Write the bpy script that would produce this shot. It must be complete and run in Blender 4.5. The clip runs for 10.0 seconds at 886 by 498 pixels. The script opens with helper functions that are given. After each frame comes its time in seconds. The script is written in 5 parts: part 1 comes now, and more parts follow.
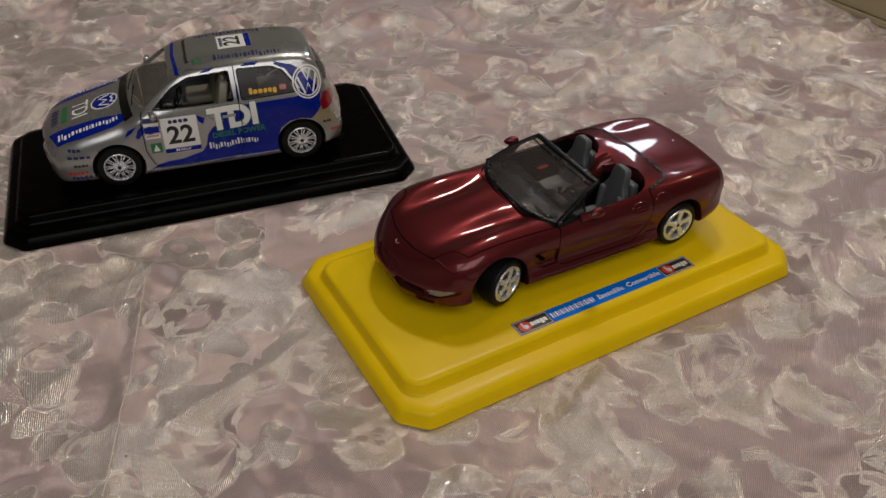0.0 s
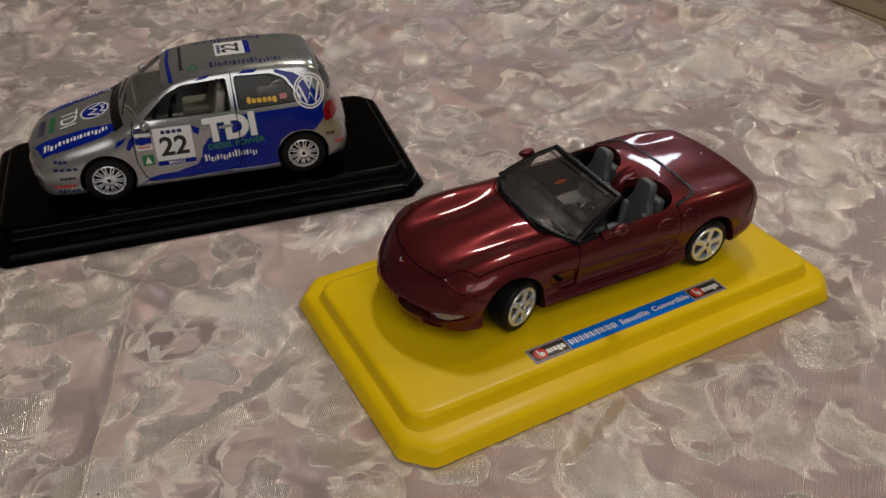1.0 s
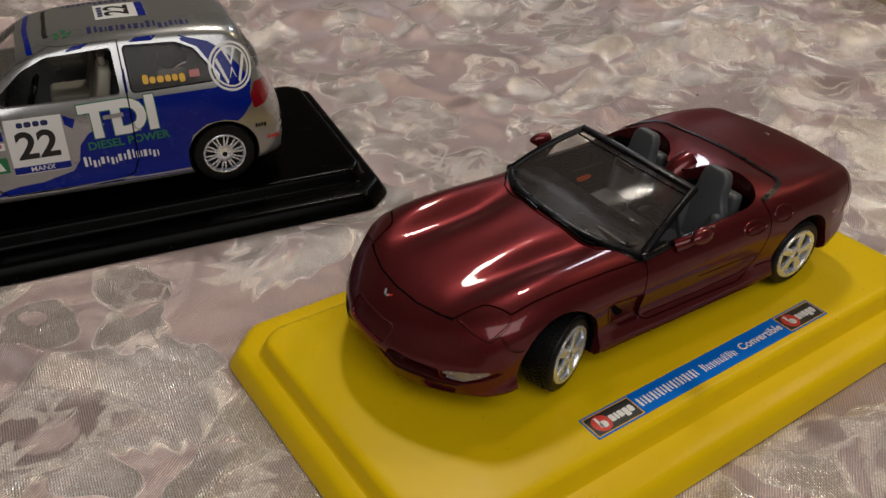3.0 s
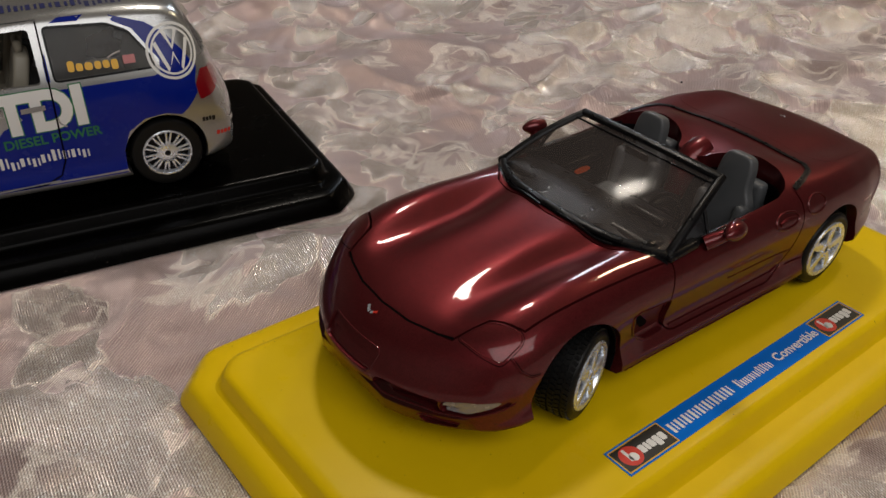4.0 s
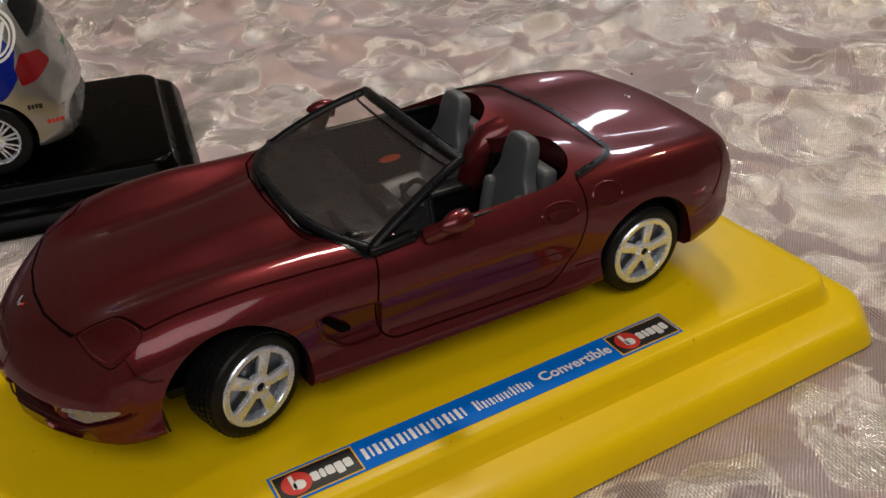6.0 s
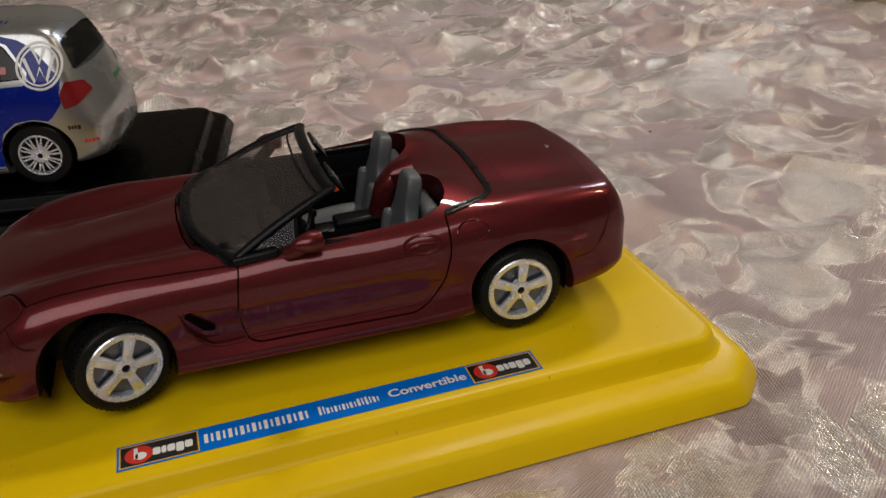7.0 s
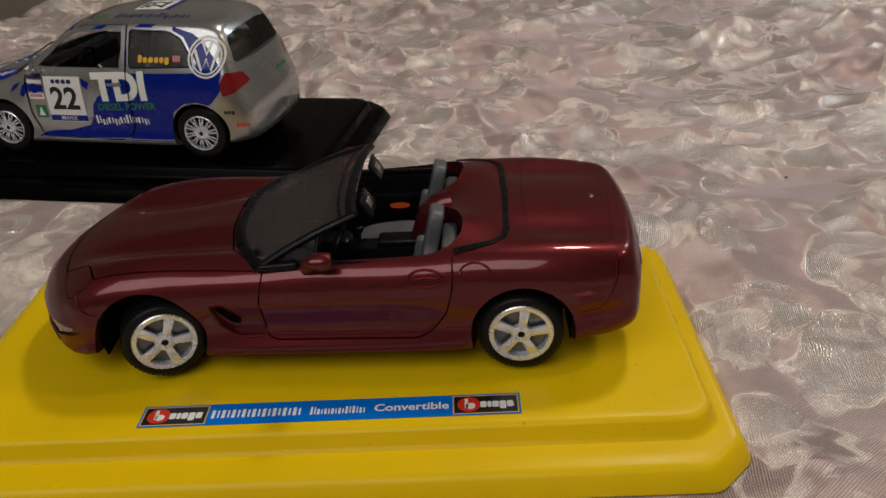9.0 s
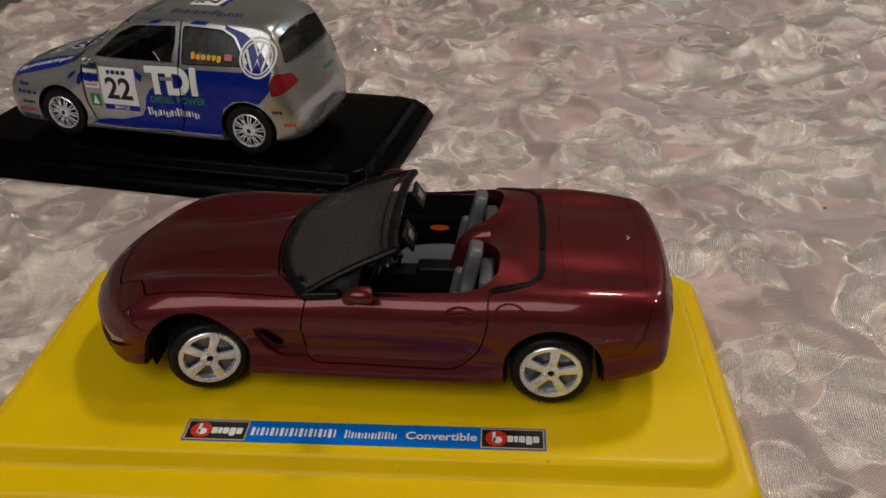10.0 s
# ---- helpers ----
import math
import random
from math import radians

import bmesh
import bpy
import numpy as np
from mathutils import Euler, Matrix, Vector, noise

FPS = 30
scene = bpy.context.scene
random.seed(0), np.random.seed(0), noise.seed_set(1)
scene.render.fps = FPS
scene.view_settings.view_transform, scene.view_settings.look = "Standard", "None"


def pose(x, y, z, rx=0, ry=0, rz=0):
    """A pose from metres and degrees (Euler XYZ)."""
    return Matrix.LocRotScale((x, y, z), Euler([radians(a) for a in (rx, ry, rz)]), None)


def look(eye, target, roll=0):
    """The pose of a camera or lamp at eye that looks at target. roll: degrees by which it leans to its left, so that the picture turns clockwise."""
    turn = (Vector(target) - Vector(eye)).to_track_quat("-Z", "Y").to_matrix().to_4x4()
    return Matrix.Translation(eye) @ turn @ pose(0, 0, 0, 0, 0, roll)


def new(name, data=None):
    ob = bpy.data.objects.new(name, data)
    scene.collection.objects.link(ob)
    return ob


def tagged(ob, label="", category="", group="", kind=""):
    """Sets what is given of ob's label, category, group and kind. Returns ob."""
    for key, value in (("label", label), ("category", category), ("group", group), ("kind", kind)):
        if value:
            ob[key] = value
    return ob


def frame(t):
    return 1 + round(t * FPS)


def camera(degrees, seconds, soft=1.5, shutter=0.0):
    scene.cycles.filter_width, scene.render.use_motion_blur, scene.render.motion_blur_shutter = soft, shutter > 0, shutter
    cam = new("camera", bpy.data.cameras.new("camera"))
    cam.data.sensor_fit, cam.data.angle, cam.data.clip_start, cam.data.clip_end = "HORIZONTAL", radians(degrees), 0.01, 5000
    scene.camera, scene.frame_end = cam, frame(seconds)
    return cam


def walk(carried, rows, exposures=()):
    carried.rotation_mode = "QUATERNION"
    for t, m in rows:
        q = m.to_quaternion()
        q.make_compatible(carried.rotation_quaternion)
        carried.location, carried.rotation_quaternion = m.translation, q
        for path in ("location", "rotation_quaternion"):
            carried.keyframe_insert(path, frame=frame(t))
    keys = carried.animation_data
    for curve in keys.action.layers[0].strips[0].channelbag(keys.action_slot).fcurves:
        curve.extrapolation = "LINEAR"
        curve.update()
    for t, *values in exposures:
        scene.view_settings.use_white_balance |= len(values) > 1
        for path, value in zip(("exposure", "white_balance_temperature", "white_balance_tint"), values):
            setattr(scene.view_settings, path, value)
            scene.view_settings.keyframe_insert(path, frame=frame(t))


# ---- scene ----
cam = camera(54.61, 10.0)
PATH = [
    (0, (-0.24998, -0.34454, 0.40566), (0.14479, 0.34347, -0.20327), 0.376),
    (0.5, (-0.24253, -0.33225, 0.39319), (0.14858, 0.36950, -0.20227), 0.077),
    (1, (-0.22917, -0.31583, 0.37327), (0.15955, 0.39640, -0.21121), 0.003),
    (1.5, (-0.21889, -0.28271, 0.34542), (0.17986, 0.42879, -0.23318), 0.117),
    (2, (-0.20665, -0.24517, 0.31482), (0.21975, 0.46014, -0.25150), 0.610),
    (2.5, (-0.19897, -0.20673, 0.28967), (0.25512, 0.48647, -0.27005), 1.165),
    (4, (-0.18008, -0.12434, 0.23600), (0.35880, 0.51878, -0.30805), 2.428),
    (4.5, (-0.15080, -0.11399, 0.22392), (0.38342, 0.53008, -0.32361), 1.776),
    (5, (-0.11791, -0.12548, 0.21652), (0.38723, 0.53757, -0.33592), 0.577),
    (5.5, (-0.08099, -0.14912, 0.20793), (0.38468, 0.54803, -0.33717), -0.727),
    (6, (-0.03967, -0.18291, 0.20524), (0.37471, 0.56005, -0.32041), -2.236),
    (7.5, (0.06820, -0.27181, 0.21147), (0.23647, 0.60710, -0.23486), -3.354),
    (8, (0.07858, -0.27658, 0.22435), (0.17395, 0.61444, -0.21949), -3.618),
    (8.5, (0.10210, -0.27736, 0.22848), (0.13230, 0.61012, -0.23136), -3.544),
    (9, (0.13359, -0.27389, 0.23561), (0.10430, 0.60197, -0.24607), -3.439),
    (9.5, (0.14722, -0.27303, 0.24561), (0.08437, 0.58983, -0.25590), -2.642),
    (10, (0.13160, -0.26800, 0.26887), (0.06501, 0.58321, -0.25171), -1.448),
]
walk(cam, [(t, look(eye, target, roll)) for t, eye, target, roll in PATH],
     [(0.0, -0.24), (2.5, -0.18), (4.5, -0.10), (6.0, 0.0), (7.5, -0.07), (8.5, -0.11), (10.0, -0.11)])
# world, lamps and exposure
world = bpy.data.worlds.new("room_world")
scene.world = world
world.use_nodes = True
world.node_tree.nodes["Background"].inputs[0].default_value = (0.9, 0.85, 0.8, 1)
world.node_tree.nodes["Background"].inputs[1].default_value = 0.005


def area_lamp(name, eye, target, sx, sy, power, colour):
    data = bpy.data.lights.new(name, "AREA")
    data.shape, data.size, data.size_y, data.energy, data.color = "RECTANGLE", sx, sy, power, colour
    ob = new(name, data)
    ob.matrix_world = look(eye, target)
    return ob


area_lamp("ceiling_lamp_light", (0.66, 0.88, 1.70), (0.1, 0.1, 0), 0.18, 0.18, 11.0, (1.0, 0.91, 0.79))
area_lamp("wall_lamp_light", (1.45, 0.20, 1.45), (0.1, 0.1, 0), 0.14, 0.14, 5.0, (1.0, 0.78, 0.50))
area_lamp("window_light", (1.48, 1.36, 1.12), (0.1, 0.1, 0), 0.14, 0.52, 4.9, (0.80, 0.89, 1.0))
# broad, dim fill added on the near side, not an actual fixture
area_lamp("near_side_fill", (-0.45, -1.10, 1.54), (0.0, 0.1, 0), 1.80, 1.20, 20.0, (1.0, 0.96, 0.94))
scene.view_settings.exposure = 0.0

S = 0.001  # things are drawn in millimetres


# ---- materials ----
def material(name, colour, rough=0.5, metal=0.0, coat=0.0, spec=0.5):
    m = bpy.data.materials.new(name)
    m.use_nodes = True
    b = m.node_tree.nodes["Principled BSDF"]
    b.inputs["Base Color"].default_value = (*colour, 1)
    b.inputs["Roughness"].default_value = rough
    b.inputs["Metallic"].default_value = metal
    b.inputs["Coat Weight"].default_value = coat
    b.inputs["Coat Roughness"].default_value = 0.03
    b.inputs["Specular IOR Level"].default_value = spec
    return m


class Nodes:
    """Short hand for wiring a material's nodes."""

    def __init__(self, m):
        self.tree = m.node_tree
        self.bsdf = m.node_tree.nodes["Principled BSDF"]

    def add(self, kind, **values):
        n = self.tree.nodes.new(kind)
        for key, value in values.items():
            if key in n.inputs:
                n.inputs[key].default_value = value
        return n

    def wire(self, a, out, b, into):
        self.tree.links.new(a.outputs[out], b.inputs[into])

    def coords(self):
        return self.add("ShaderNodeTexCoord")

    def noise(self, source, scale, detail=3.0, rough=0.5, out="Object"):
        n = self.add("ShaderNodeTexNoise")
        n.inputs["Scale"].default_value = scale
        n.inputs["Detail"].default_value = detail
        n.inputs["Roughness"].default_value = rough
        self.wire(source, out, n, "Vector")
        return n

    def ramp(self, source, out, stops):
        n = self.add("ShaderNodeValToRGB")
        e = n.color_ramp.elements
        while len(e) < len(stops):
            e.new(0.5)
        for item, (p, c) in zip(e, stops):
            item.position, item.color = p, (*c, 1)
        self.wire(source, out, n, "Fac")
        return n

    def mapped(self, source, out, lo, hi, a=0.0, b=1.0):
        n = self.add("ShaderNodeMapRange")
        for k, v in zip(("From Min", "From Max", "To Min", "To Max"), (a, b, lo, hi)):
            n.inputs[k].default_value = v
        self.wire(source, out, n, "Value")
        return n

    def math(self, op, *args):
        n = self.tree.nodes.new("ShaderNodeMath")
        n.operation = op
        for i, a in enumerate(args):
            if isinstance(a, tuple):
                self.tree.links.new(a[0].outputs[a[1]], n.inputs[i])
            else:
                n.inputs[i].default_value = a
        return n

    def bump(self, source, out, strength, distance, normal=None):
        n = self.add("ShaderNodeBump")
        n.inputs["Strength"].default_value = strength
        n.inputs["Distance"].default_value = distance
        self.wire(source, out, n, "Height")
        if normal:
            self.wire(normal, "Normal", n, "Normal")
        return n


def worn(m, scale, lo, hi, bump=0.0, distance=0.0002, grain=None):
    """Uneven gloss and fine relief."""
    k = Nodes(m)
    c = k.coords()
    n = k.noise(c, scale, 5.0, 0.6)
    k.wire(k.mapped(n, "Fac", lo, hi, 0.3, 0.7), "Result", k.bsdf, "Roughness")
    if bump:
        f = k.noise(c, grain or scale * 8, 3.0)
        k.wire(k.bump(f, "Fac", bump, distance), "Normal", k.bsdf, "Normal")
    return m


def speckled(m, spot, scale, cut_at, amount, shade=0.0):
    """Sparse specks of dirt or dust, and a slow drift of tone."""
    k = Nodes(m)
    c = k.coords()
    plain = tuple(k.bsdf.inputs["Base Color"].default_value)[:3]
    drift = k.ramp(k.noise(c, 14.0, 4.0, 0.6), "Fac", [(0.3, tuple(v * (1 - shade) for v in plain)), (0.7, plain)])
    fine = k.noise(c, scale, 2.0, 0.6)
    mix = k.add("ShaderNodeMix")
    mix.data_type = "RGBA"
    mix.inputs["B"].default_value = (*spot, 1)
    k.wire(drift, "Color", mix, "A")
    k.wire(k.mapped(fine, "Fac", 0, amount, cut_at, cut_at + 0.04), "Result", mix, "Factor")
    k.wire(mix, "Result", k.bsdf, "Base Color")
    return m


def flake_paint(name, colour, edge, rough, metal):
    """Metallic toy-car lacquer: flakes under a clear coat."""
    m = material(name, colour, rough, metal, 0.65, 0.0)
    m.node_tree.nodes["Principled BSDF"].inputs["Coat Roughness"].default_value = 0.06
    k = Nodes(m)
    c = k.coords()
    fine = k.noise(c, 5200.0, 1.0)
    wide = k.noise(c, 30.0, 3.0)
    mix = k.add("ShaderNodeMix")
    mix.data_type = "RGBA"
    mix.inputs["A"].default_value = (*colour, 1)
    mix.inputs["B"].default_value = (*edge, 1)
    k.wire(k.mapped(fine, "Fac", 0, 1, 0.35, 0.75), "Result", mix, "Factor")
    k.wire(mix, "Result", k.bsdf, "Base Color")
    k.wire(k.mapped(wide, "Fac", rough - 0.04, rough + 0.06, 0.3, 0.7), "Result", k.bsdf, "Roughness")
    peel = k.noise(c, 260.0, 2.0)
    k.wire(k.bump(peel, "Fac", 0.08, 0.0003), "Normal", k.bsdf, "Coat Normal")
    return m


MAROON = flake_paint("maroon_lacquer", (0.062, 0.0092, 0.0100), (0.185, 0.0220, 0.0275), 0.36, 0.68)
SILVER = flake_paint("silver_lacquer", (0.325, 0.335, 0.335), (0.47, 0.475, 0.475), 0.28, 0.8)
YELLOW = worn(material("yellow_plastic", (0.81, 0.550, 0.003), 0.4, 0, 0, 0.16), 40, 0.26, 0.40, 0.10, 0.0003, 500)
BLACK_BASE = worn(material("black_base_plastic", (0.0009, 0.0008, 0.0007), 0.3, 0, 0, 0.05), 60, 0.20, 0.30, 0.06, 0.0003, 500)
BLACK = worn(material("black_trim_plastic", (0.004, 0.004, 0.005), 0.35, 0, 0, 0.18), 150, 0.22, 0.42, 0.25, 0.0004, 700)
speckled(YELLOW, (0.20, 0.12, 0.02), 420.0, 0.74, 0.6, 0.10)
speckled(BLACK_BASE, (0.05, 0.045, 0.04), 700.0, 0.73, 0.5, 0.3)
GAP = material("dark_panel_gap", (0.002, 0.001, 0.001), 0.9, 0, 0, 0.05)
RUBBER = worn(material("black_rubber", (0.005, 0.005, 0.005), 0.5, 0, 0, 0.2), 200, 0.36, 0.5, 0.2, 0.0003, 900)
CHROME = worn(material("plated_silver_plastic", (0.78, 0.83, 0.91), 0.3, 0.74), 150, 0.20, 0.34, 0.15, 0.0003, 500)
RIM_DARK = material("dull_grey_brake", (0.16, 0.17, 0.19), 0.35, 0.8)
SEAT = worn(material("grey_vinyl_plastic", (0.085, 0.09, 0.095), 0.45), 120, 0.38, 0.5, 0.2, 0.0004, 600)
CREAM = worn(material("cream_plastic", (0.27, 0.25, 0.20), 0.45), 120, 0.38, 0.5)
ORANGE = material("orange_decal", (0.75, 0.10, 0.01), 0.4)
BLUE = worn(material("blue_livery_film", (0.001, 0.012, 0.22), 0.25, 0, 0.12, 0.2), 90, 0.2, 0.3)
WHITE = material("white_print", (0.78, 0.78, 0.76), 0.35)
INK = material("black_print", (0.008, 0.008, 0.008), 0.4)
NAVY = material("navy_print", (0.015, 0.02, 0.10), 0.4)
GREEN = material("green_print", (0.015, 0.17, 0.055), 0.4)
REDINK = material("red_print", (0.62, 0.03, 0.015), 0.4)
PINK = material("faded_red_print", (0.50, 0.16, 0.16), 0.4)
GOLD = material("yellow_print", (0.75, 0.42, 0.01), 0.4)
LABEL_BLUE = worn(material("blue_sticker_paper", (0.001, 0.15, 0.64), 0.3, 0, 0, 0.06), 80, 0.25, 0.4)
RED_LENS = material("red_lamp_lens", (0.20, 0.004, 0.008), 0.12, 0, 0.6)
CLEAR_LENS = worn(material("clear_lamp_lens", (0.22, 0.20, 0.21), 0.12, 0.3, 0.6), 400, 0.10, 0.35, 0.6, 0.0006, 500)


def glass_material(name, tint, rough, clear=0.85, veil=(0.06, 0.06, 0.06)):
    """Thin clear plastic: mostly see-through, with a glossy face; veil is haze plus pale reflections painted in."""
    m = bpy.data.materials.new(name)
    m.use_nodes = True
    t = m.node_tree
    t.nodes.clear()
    out = t.nodes.new("ShaderNodeOutputMaterial")
    see = t.nodes.new("ShaderNodeBsdfTransparent")
    see.inputs[0].default_value = (*tint, 1)
    haze = t.nodes.new("ShaderNodeBsdfPrincipled")
    haze.inputs["Base Color"].default_value = (*veil, 1)
    haze.inputs["Roughness"].default_value = rough
    c = t.nodes.new("ShaderNodeTexCoord")
    n = t.nodes.new("ShaderNodeTexNoise")
    n.inputs["Scale"].default_value = 90
    n.inputs["Detail"].default_value = 6
    t.links.new(c.outputs["Object"], n.inputs["Vector"])
    r = t.nodes.new("ShaderNodeMapRange")
    for k, v in zip(("From Min", "From Max", "To Min", "To Max"), (0.35, 0.7, rough, rough + 0.1)):
        r.inputs[k].default_value = v
    t.links.new(n.outputs["Fac"], r.inputs["Value"])
    t.links.new(r.outputs["Result"], haze.inputs["Roughness"])
    mix = t.nodes.new("ShaderNodeMixShader")
    mix.inputs[0].default_value = 1 - clear
    t.links.new(see.outputs[0], mix.inputs[1])
    t.links.new(haze.outputs[0], mix.inputs[2])
    t.links.new(mix.outputs[0], out.inputs[0])
    return m


GLASS = glass_material("clear_plastic_glazing", (0.94, 0.92, 0.90), 0.05, 0.885, (0.17, 0.145, 0.135))
SMOKE = glass_material("smoked_plastic_glazing", (0.60, 0.60, 0.62), 0.08, 0.80)
SIDE_GLASS = glass_material("hazy_side_glazing", (0.80, 0.80, 0.80), 0.10, 0.72, (0.16, 0.16, 0.16))
HAZY = glass_material("hazy_clear_glazing", (0.90, 0.88, 0.85), 0.10, 0.72, (0.34, 0.31, 0.27))
# ---- building helpers ----
def part(name, shape, mat, parent=None, label="", scale=S, angle=38.0, smooth=True):
    """Links a bmesh or a mesh as one mesh object under a thing or a part."""
    if isinstance(shape, bmesh.types.BMesh):
        me = bpy.data.meshes.new(name)
        shape.to_mesh(me)
        shape.free()
    else:
        me = shape
        me.name = name
    if scale != 1.0:
        me.transform(Matrix.Scale(scale, 4))
    me.materials.clear()
    me.materials.append(mat)
    me.polygons.foreach_set("use_smooth", [smooth] * len(me.polygons))
    if smooth:
        me.set_sharp_from_angle(angle=radians(angle))
    me.update()
    ob = new(name, me)
    ob.parent = parent
    if label:
        ob["label"] = label
    return ob


def thing(name, m, label, category, group="", kind=""):
    ob = new(name)
    ob.empty_display_size = 0.01
    ob.matrix_world = m
    return tagged(ob, label, category, group, kind)


def pchip(xs, ys, q):
    """Monotone cubic curve through the points, read at q."""
    xs, ys, q = np.array(xs, float), np.array(ys, float), np.array(q, float)
    h, d = np.diff(xs), np.diff(ys) / np.diff(xs)
    m = np.zeros(len(xs))
    m[0], m[-1] = d[0], d[-1]
    for i in range(1, len(xs) - 1):
        if d[i - 1] * d[i] > 0:
            w1, w2 = 2 * h[i] + h[i - 1], h[i] + 2 * h[i - 1]
            m[i] = (w1 + w2) / (w1 / d[i - 1] + w2 / d[i])
    k = np.clip(np.searchsorted(xs, q) - 1, 0, len(xs) - 2)
    t = (q - xs[k]) / h[k]
    return ((2 * t**3 - 3 * t**2 + 1) * ys[k] + (t**3 - 2 * t**2 + t) * h[k] * m[k]
            + (-2 * t**3 + 3 * t**2) * ys[k + 1] + (t**3 - t**2) * h[k] * m[k + 1])


def loft(stations, step=2.5, per=4, grow=0.0, floor=None, lo=None, hi=None):
    """A closed shell along x. A station: x, bow, then half-section points (y, z) from the top centre to the bottom edge.
    grow shrinks (minus) or swells the section; floor lifts the underside."""
    us = np.array([s[0] for s in stations], float)
    bow = np.array([s[1] for s in stations], float)
    pts = np.array([s[2:] for s in stations], float)
    keep = [us[0]]
    for a, b in zip(us[:-1], us[1:]):
        n = max(1, int(math.ceil((b - a) / step)))
        keep += list(a + (b - a) * np.arange(1, n + 1) / n)
    q = np.array(keep)
    if lo is not None:
        q = q[(q >= lo) & (q <= hi)]
    bows = pchip(us, bow, q)
    grid = np.stack([[pchip(us, pts[:, j, c], q) for c in (0, 1)] for j in range(pts.shape[1])])
    bm = bmesh.new()
    rings = []
    for i, u in enumerate(q):
        sec = grid[:, :, i]
        t = np.linspace(0, len(sec) - 1, (len(sec) - 1) * per + 1)
        # Catmull-Rom through the half section
        p = np.vstack([[-sec[1, 0], sec[1, 1]], sec, 2 * sec[-1] - sec[-2]])
        k = np.minimum(t.astype(int), len(sec) - 2)
        f = (t - k)[:, None]
        p0, p1, p2, p3 = p[k], p[k + 1], p[k + 2], p[k + 3]
        c = 0.5 * (2 * p1 + (p2 - p0) * f + (2 * p0 - 5 * p1 + 4 * p2 - p3) * f**2 + (3 * p1 - 3 * p2 + p3 - p0) * f**3)
        if grow:
            tan = np.gradient(c, axis=0)
            nrm = np.stack([-tan[:, 1], tan[:, 0]], 1)
            nrm /= np.maximum(np.linalg.norm(nrm, axis=1), 1e-6)[:, None]
            c = c + nrm * grow
            c[:, 0] = np.maximum(c[:, 0], 0.0)
            c[0, 0] = 0.0
        if floor is not None:
            c[:, 1] = np.maximum(c[:, 1], floor)
        half = [(u + bows[i] * (abs(y) / 50) ** 2.2, y, z) for y, z in c]
        ring = half + [(x, -y, z) for x, y, z in half[:0:-1]]
        rings.append([bm.verts.new(v) for v in ring])
    for a, b in zip(rings[:-1], rings[1:]):
        n = len(a)
        for j in range(n):
            bm.faces.new((a[j], a[(j + 1) % n], b[(j + 1) % n], b[j]))
    bm.faces.new(rings[0])
    bm.faces.new(rings[-1][::-1])
    bmesh.ops.remove_doubles(bm, verts=bm.verts, dist=0.01)
    bmesh.ops.recalc_face_normals(bm, faces=bm.faces)
    return bm


def as_mesh(bm):
    me = bpy.data.meshes.new("piece")
    bm.to_mesh(me)
    bm.free()
    return me


def cut(a, b, op="DIFFERENCE"):
    """Boolean of two meshes; returns a new mesh."""
    oa, ob = new("tool_a", a), new("tool_b", b)
    mod = oa.modifiers.new("cut", "BOOLEAN")
    mod.operation, mod.solver, mod.object = op, "MANIFOLD", ob
    bpy.context.view_layer.update()
    deps = bpy.context.evaluated_depsgraph_get()
    out = bpy.data.meshes.new_from_object(oa.evaluated_get(deps))
    bpy.data.objects.remove(oa)
    bpy.data.objects.remove(ob)
    return out


def prism(poly, axis, lo, hi):
    """A closed prism over a polygon. axis y: polygon in (x, z); z: in (x, y); x: in (y, z)."""
    bm = bmesh.new()

    def v(p, d):
        a, b = p
        return {"y": (a, d, b), "z": (a, b, d), "x": (d, a, b)}[axis]

    lows = [bm.verts.new(v(p, lo)) for p in poly]
    highs = [bm.verts.new(v(p, hi)) for p in poly]
    n = len(poly)
    bm.faces.new(lows)
    bm.faces.new(highs[::-1])
    for i in range(n):
        bm.faces.new((lows[i], highs[i], highs[(i + 1) % n], lows[(i + 1) % n]))
    bmesh.ops.recalc_face_normals(bm, faces=bm.faces)
    return bm


def rounded(poly, r, n=4):
    """A polygon with its corners rounded by about r."""
    out = []
    p = [Vector(a) for a in poly]
    for i, b in enumerate(p):
        a, c = p[i - 1], p[(i + 1) % len(p)]
        ra = min(r, (a - b).length * 0.45)
        rc = min(r, (c - b).length * 0.45)
        s, e = b + (a - b).normalized() * ra, b + (c - b).normalized() * rc
        for k in range(n + 1):
            t = k / n
            out.append(tuple(s * (1 - t) ** 2 + b * 2 * t * (1 - t) + e * t * t))
    return out


def ring_poly(poly, wide):
    """The polygon pushed outwards by wide (inwards if negative)."""
    p = [Vector(a) for a in poly]
    area = sum(a.x * b.y - b.x * a.y for a, b in zip(p, p[1:] + p[:1]))
    sign = 1 if area > 0 else -1
    out = []
    for i, b in enumerate(p):
        d1, d2 = (b - p[i - 1]), (p[(i + 1) % len(p)] - b)
        if d1.length < 1e-9 or d2.length < 1e-9:
            out.append(tuple(b))
            continue
        n1 = Vector((d1.y, -d1.x)).normalized() * sign
        n2 = Vector((d2.y, -d2.x)).normalized() * sign
        n = n1 + n2
        n = n / max(n.length_squared / 2, 0.3)
        out.append(tuple(b + n * wide))
    return out


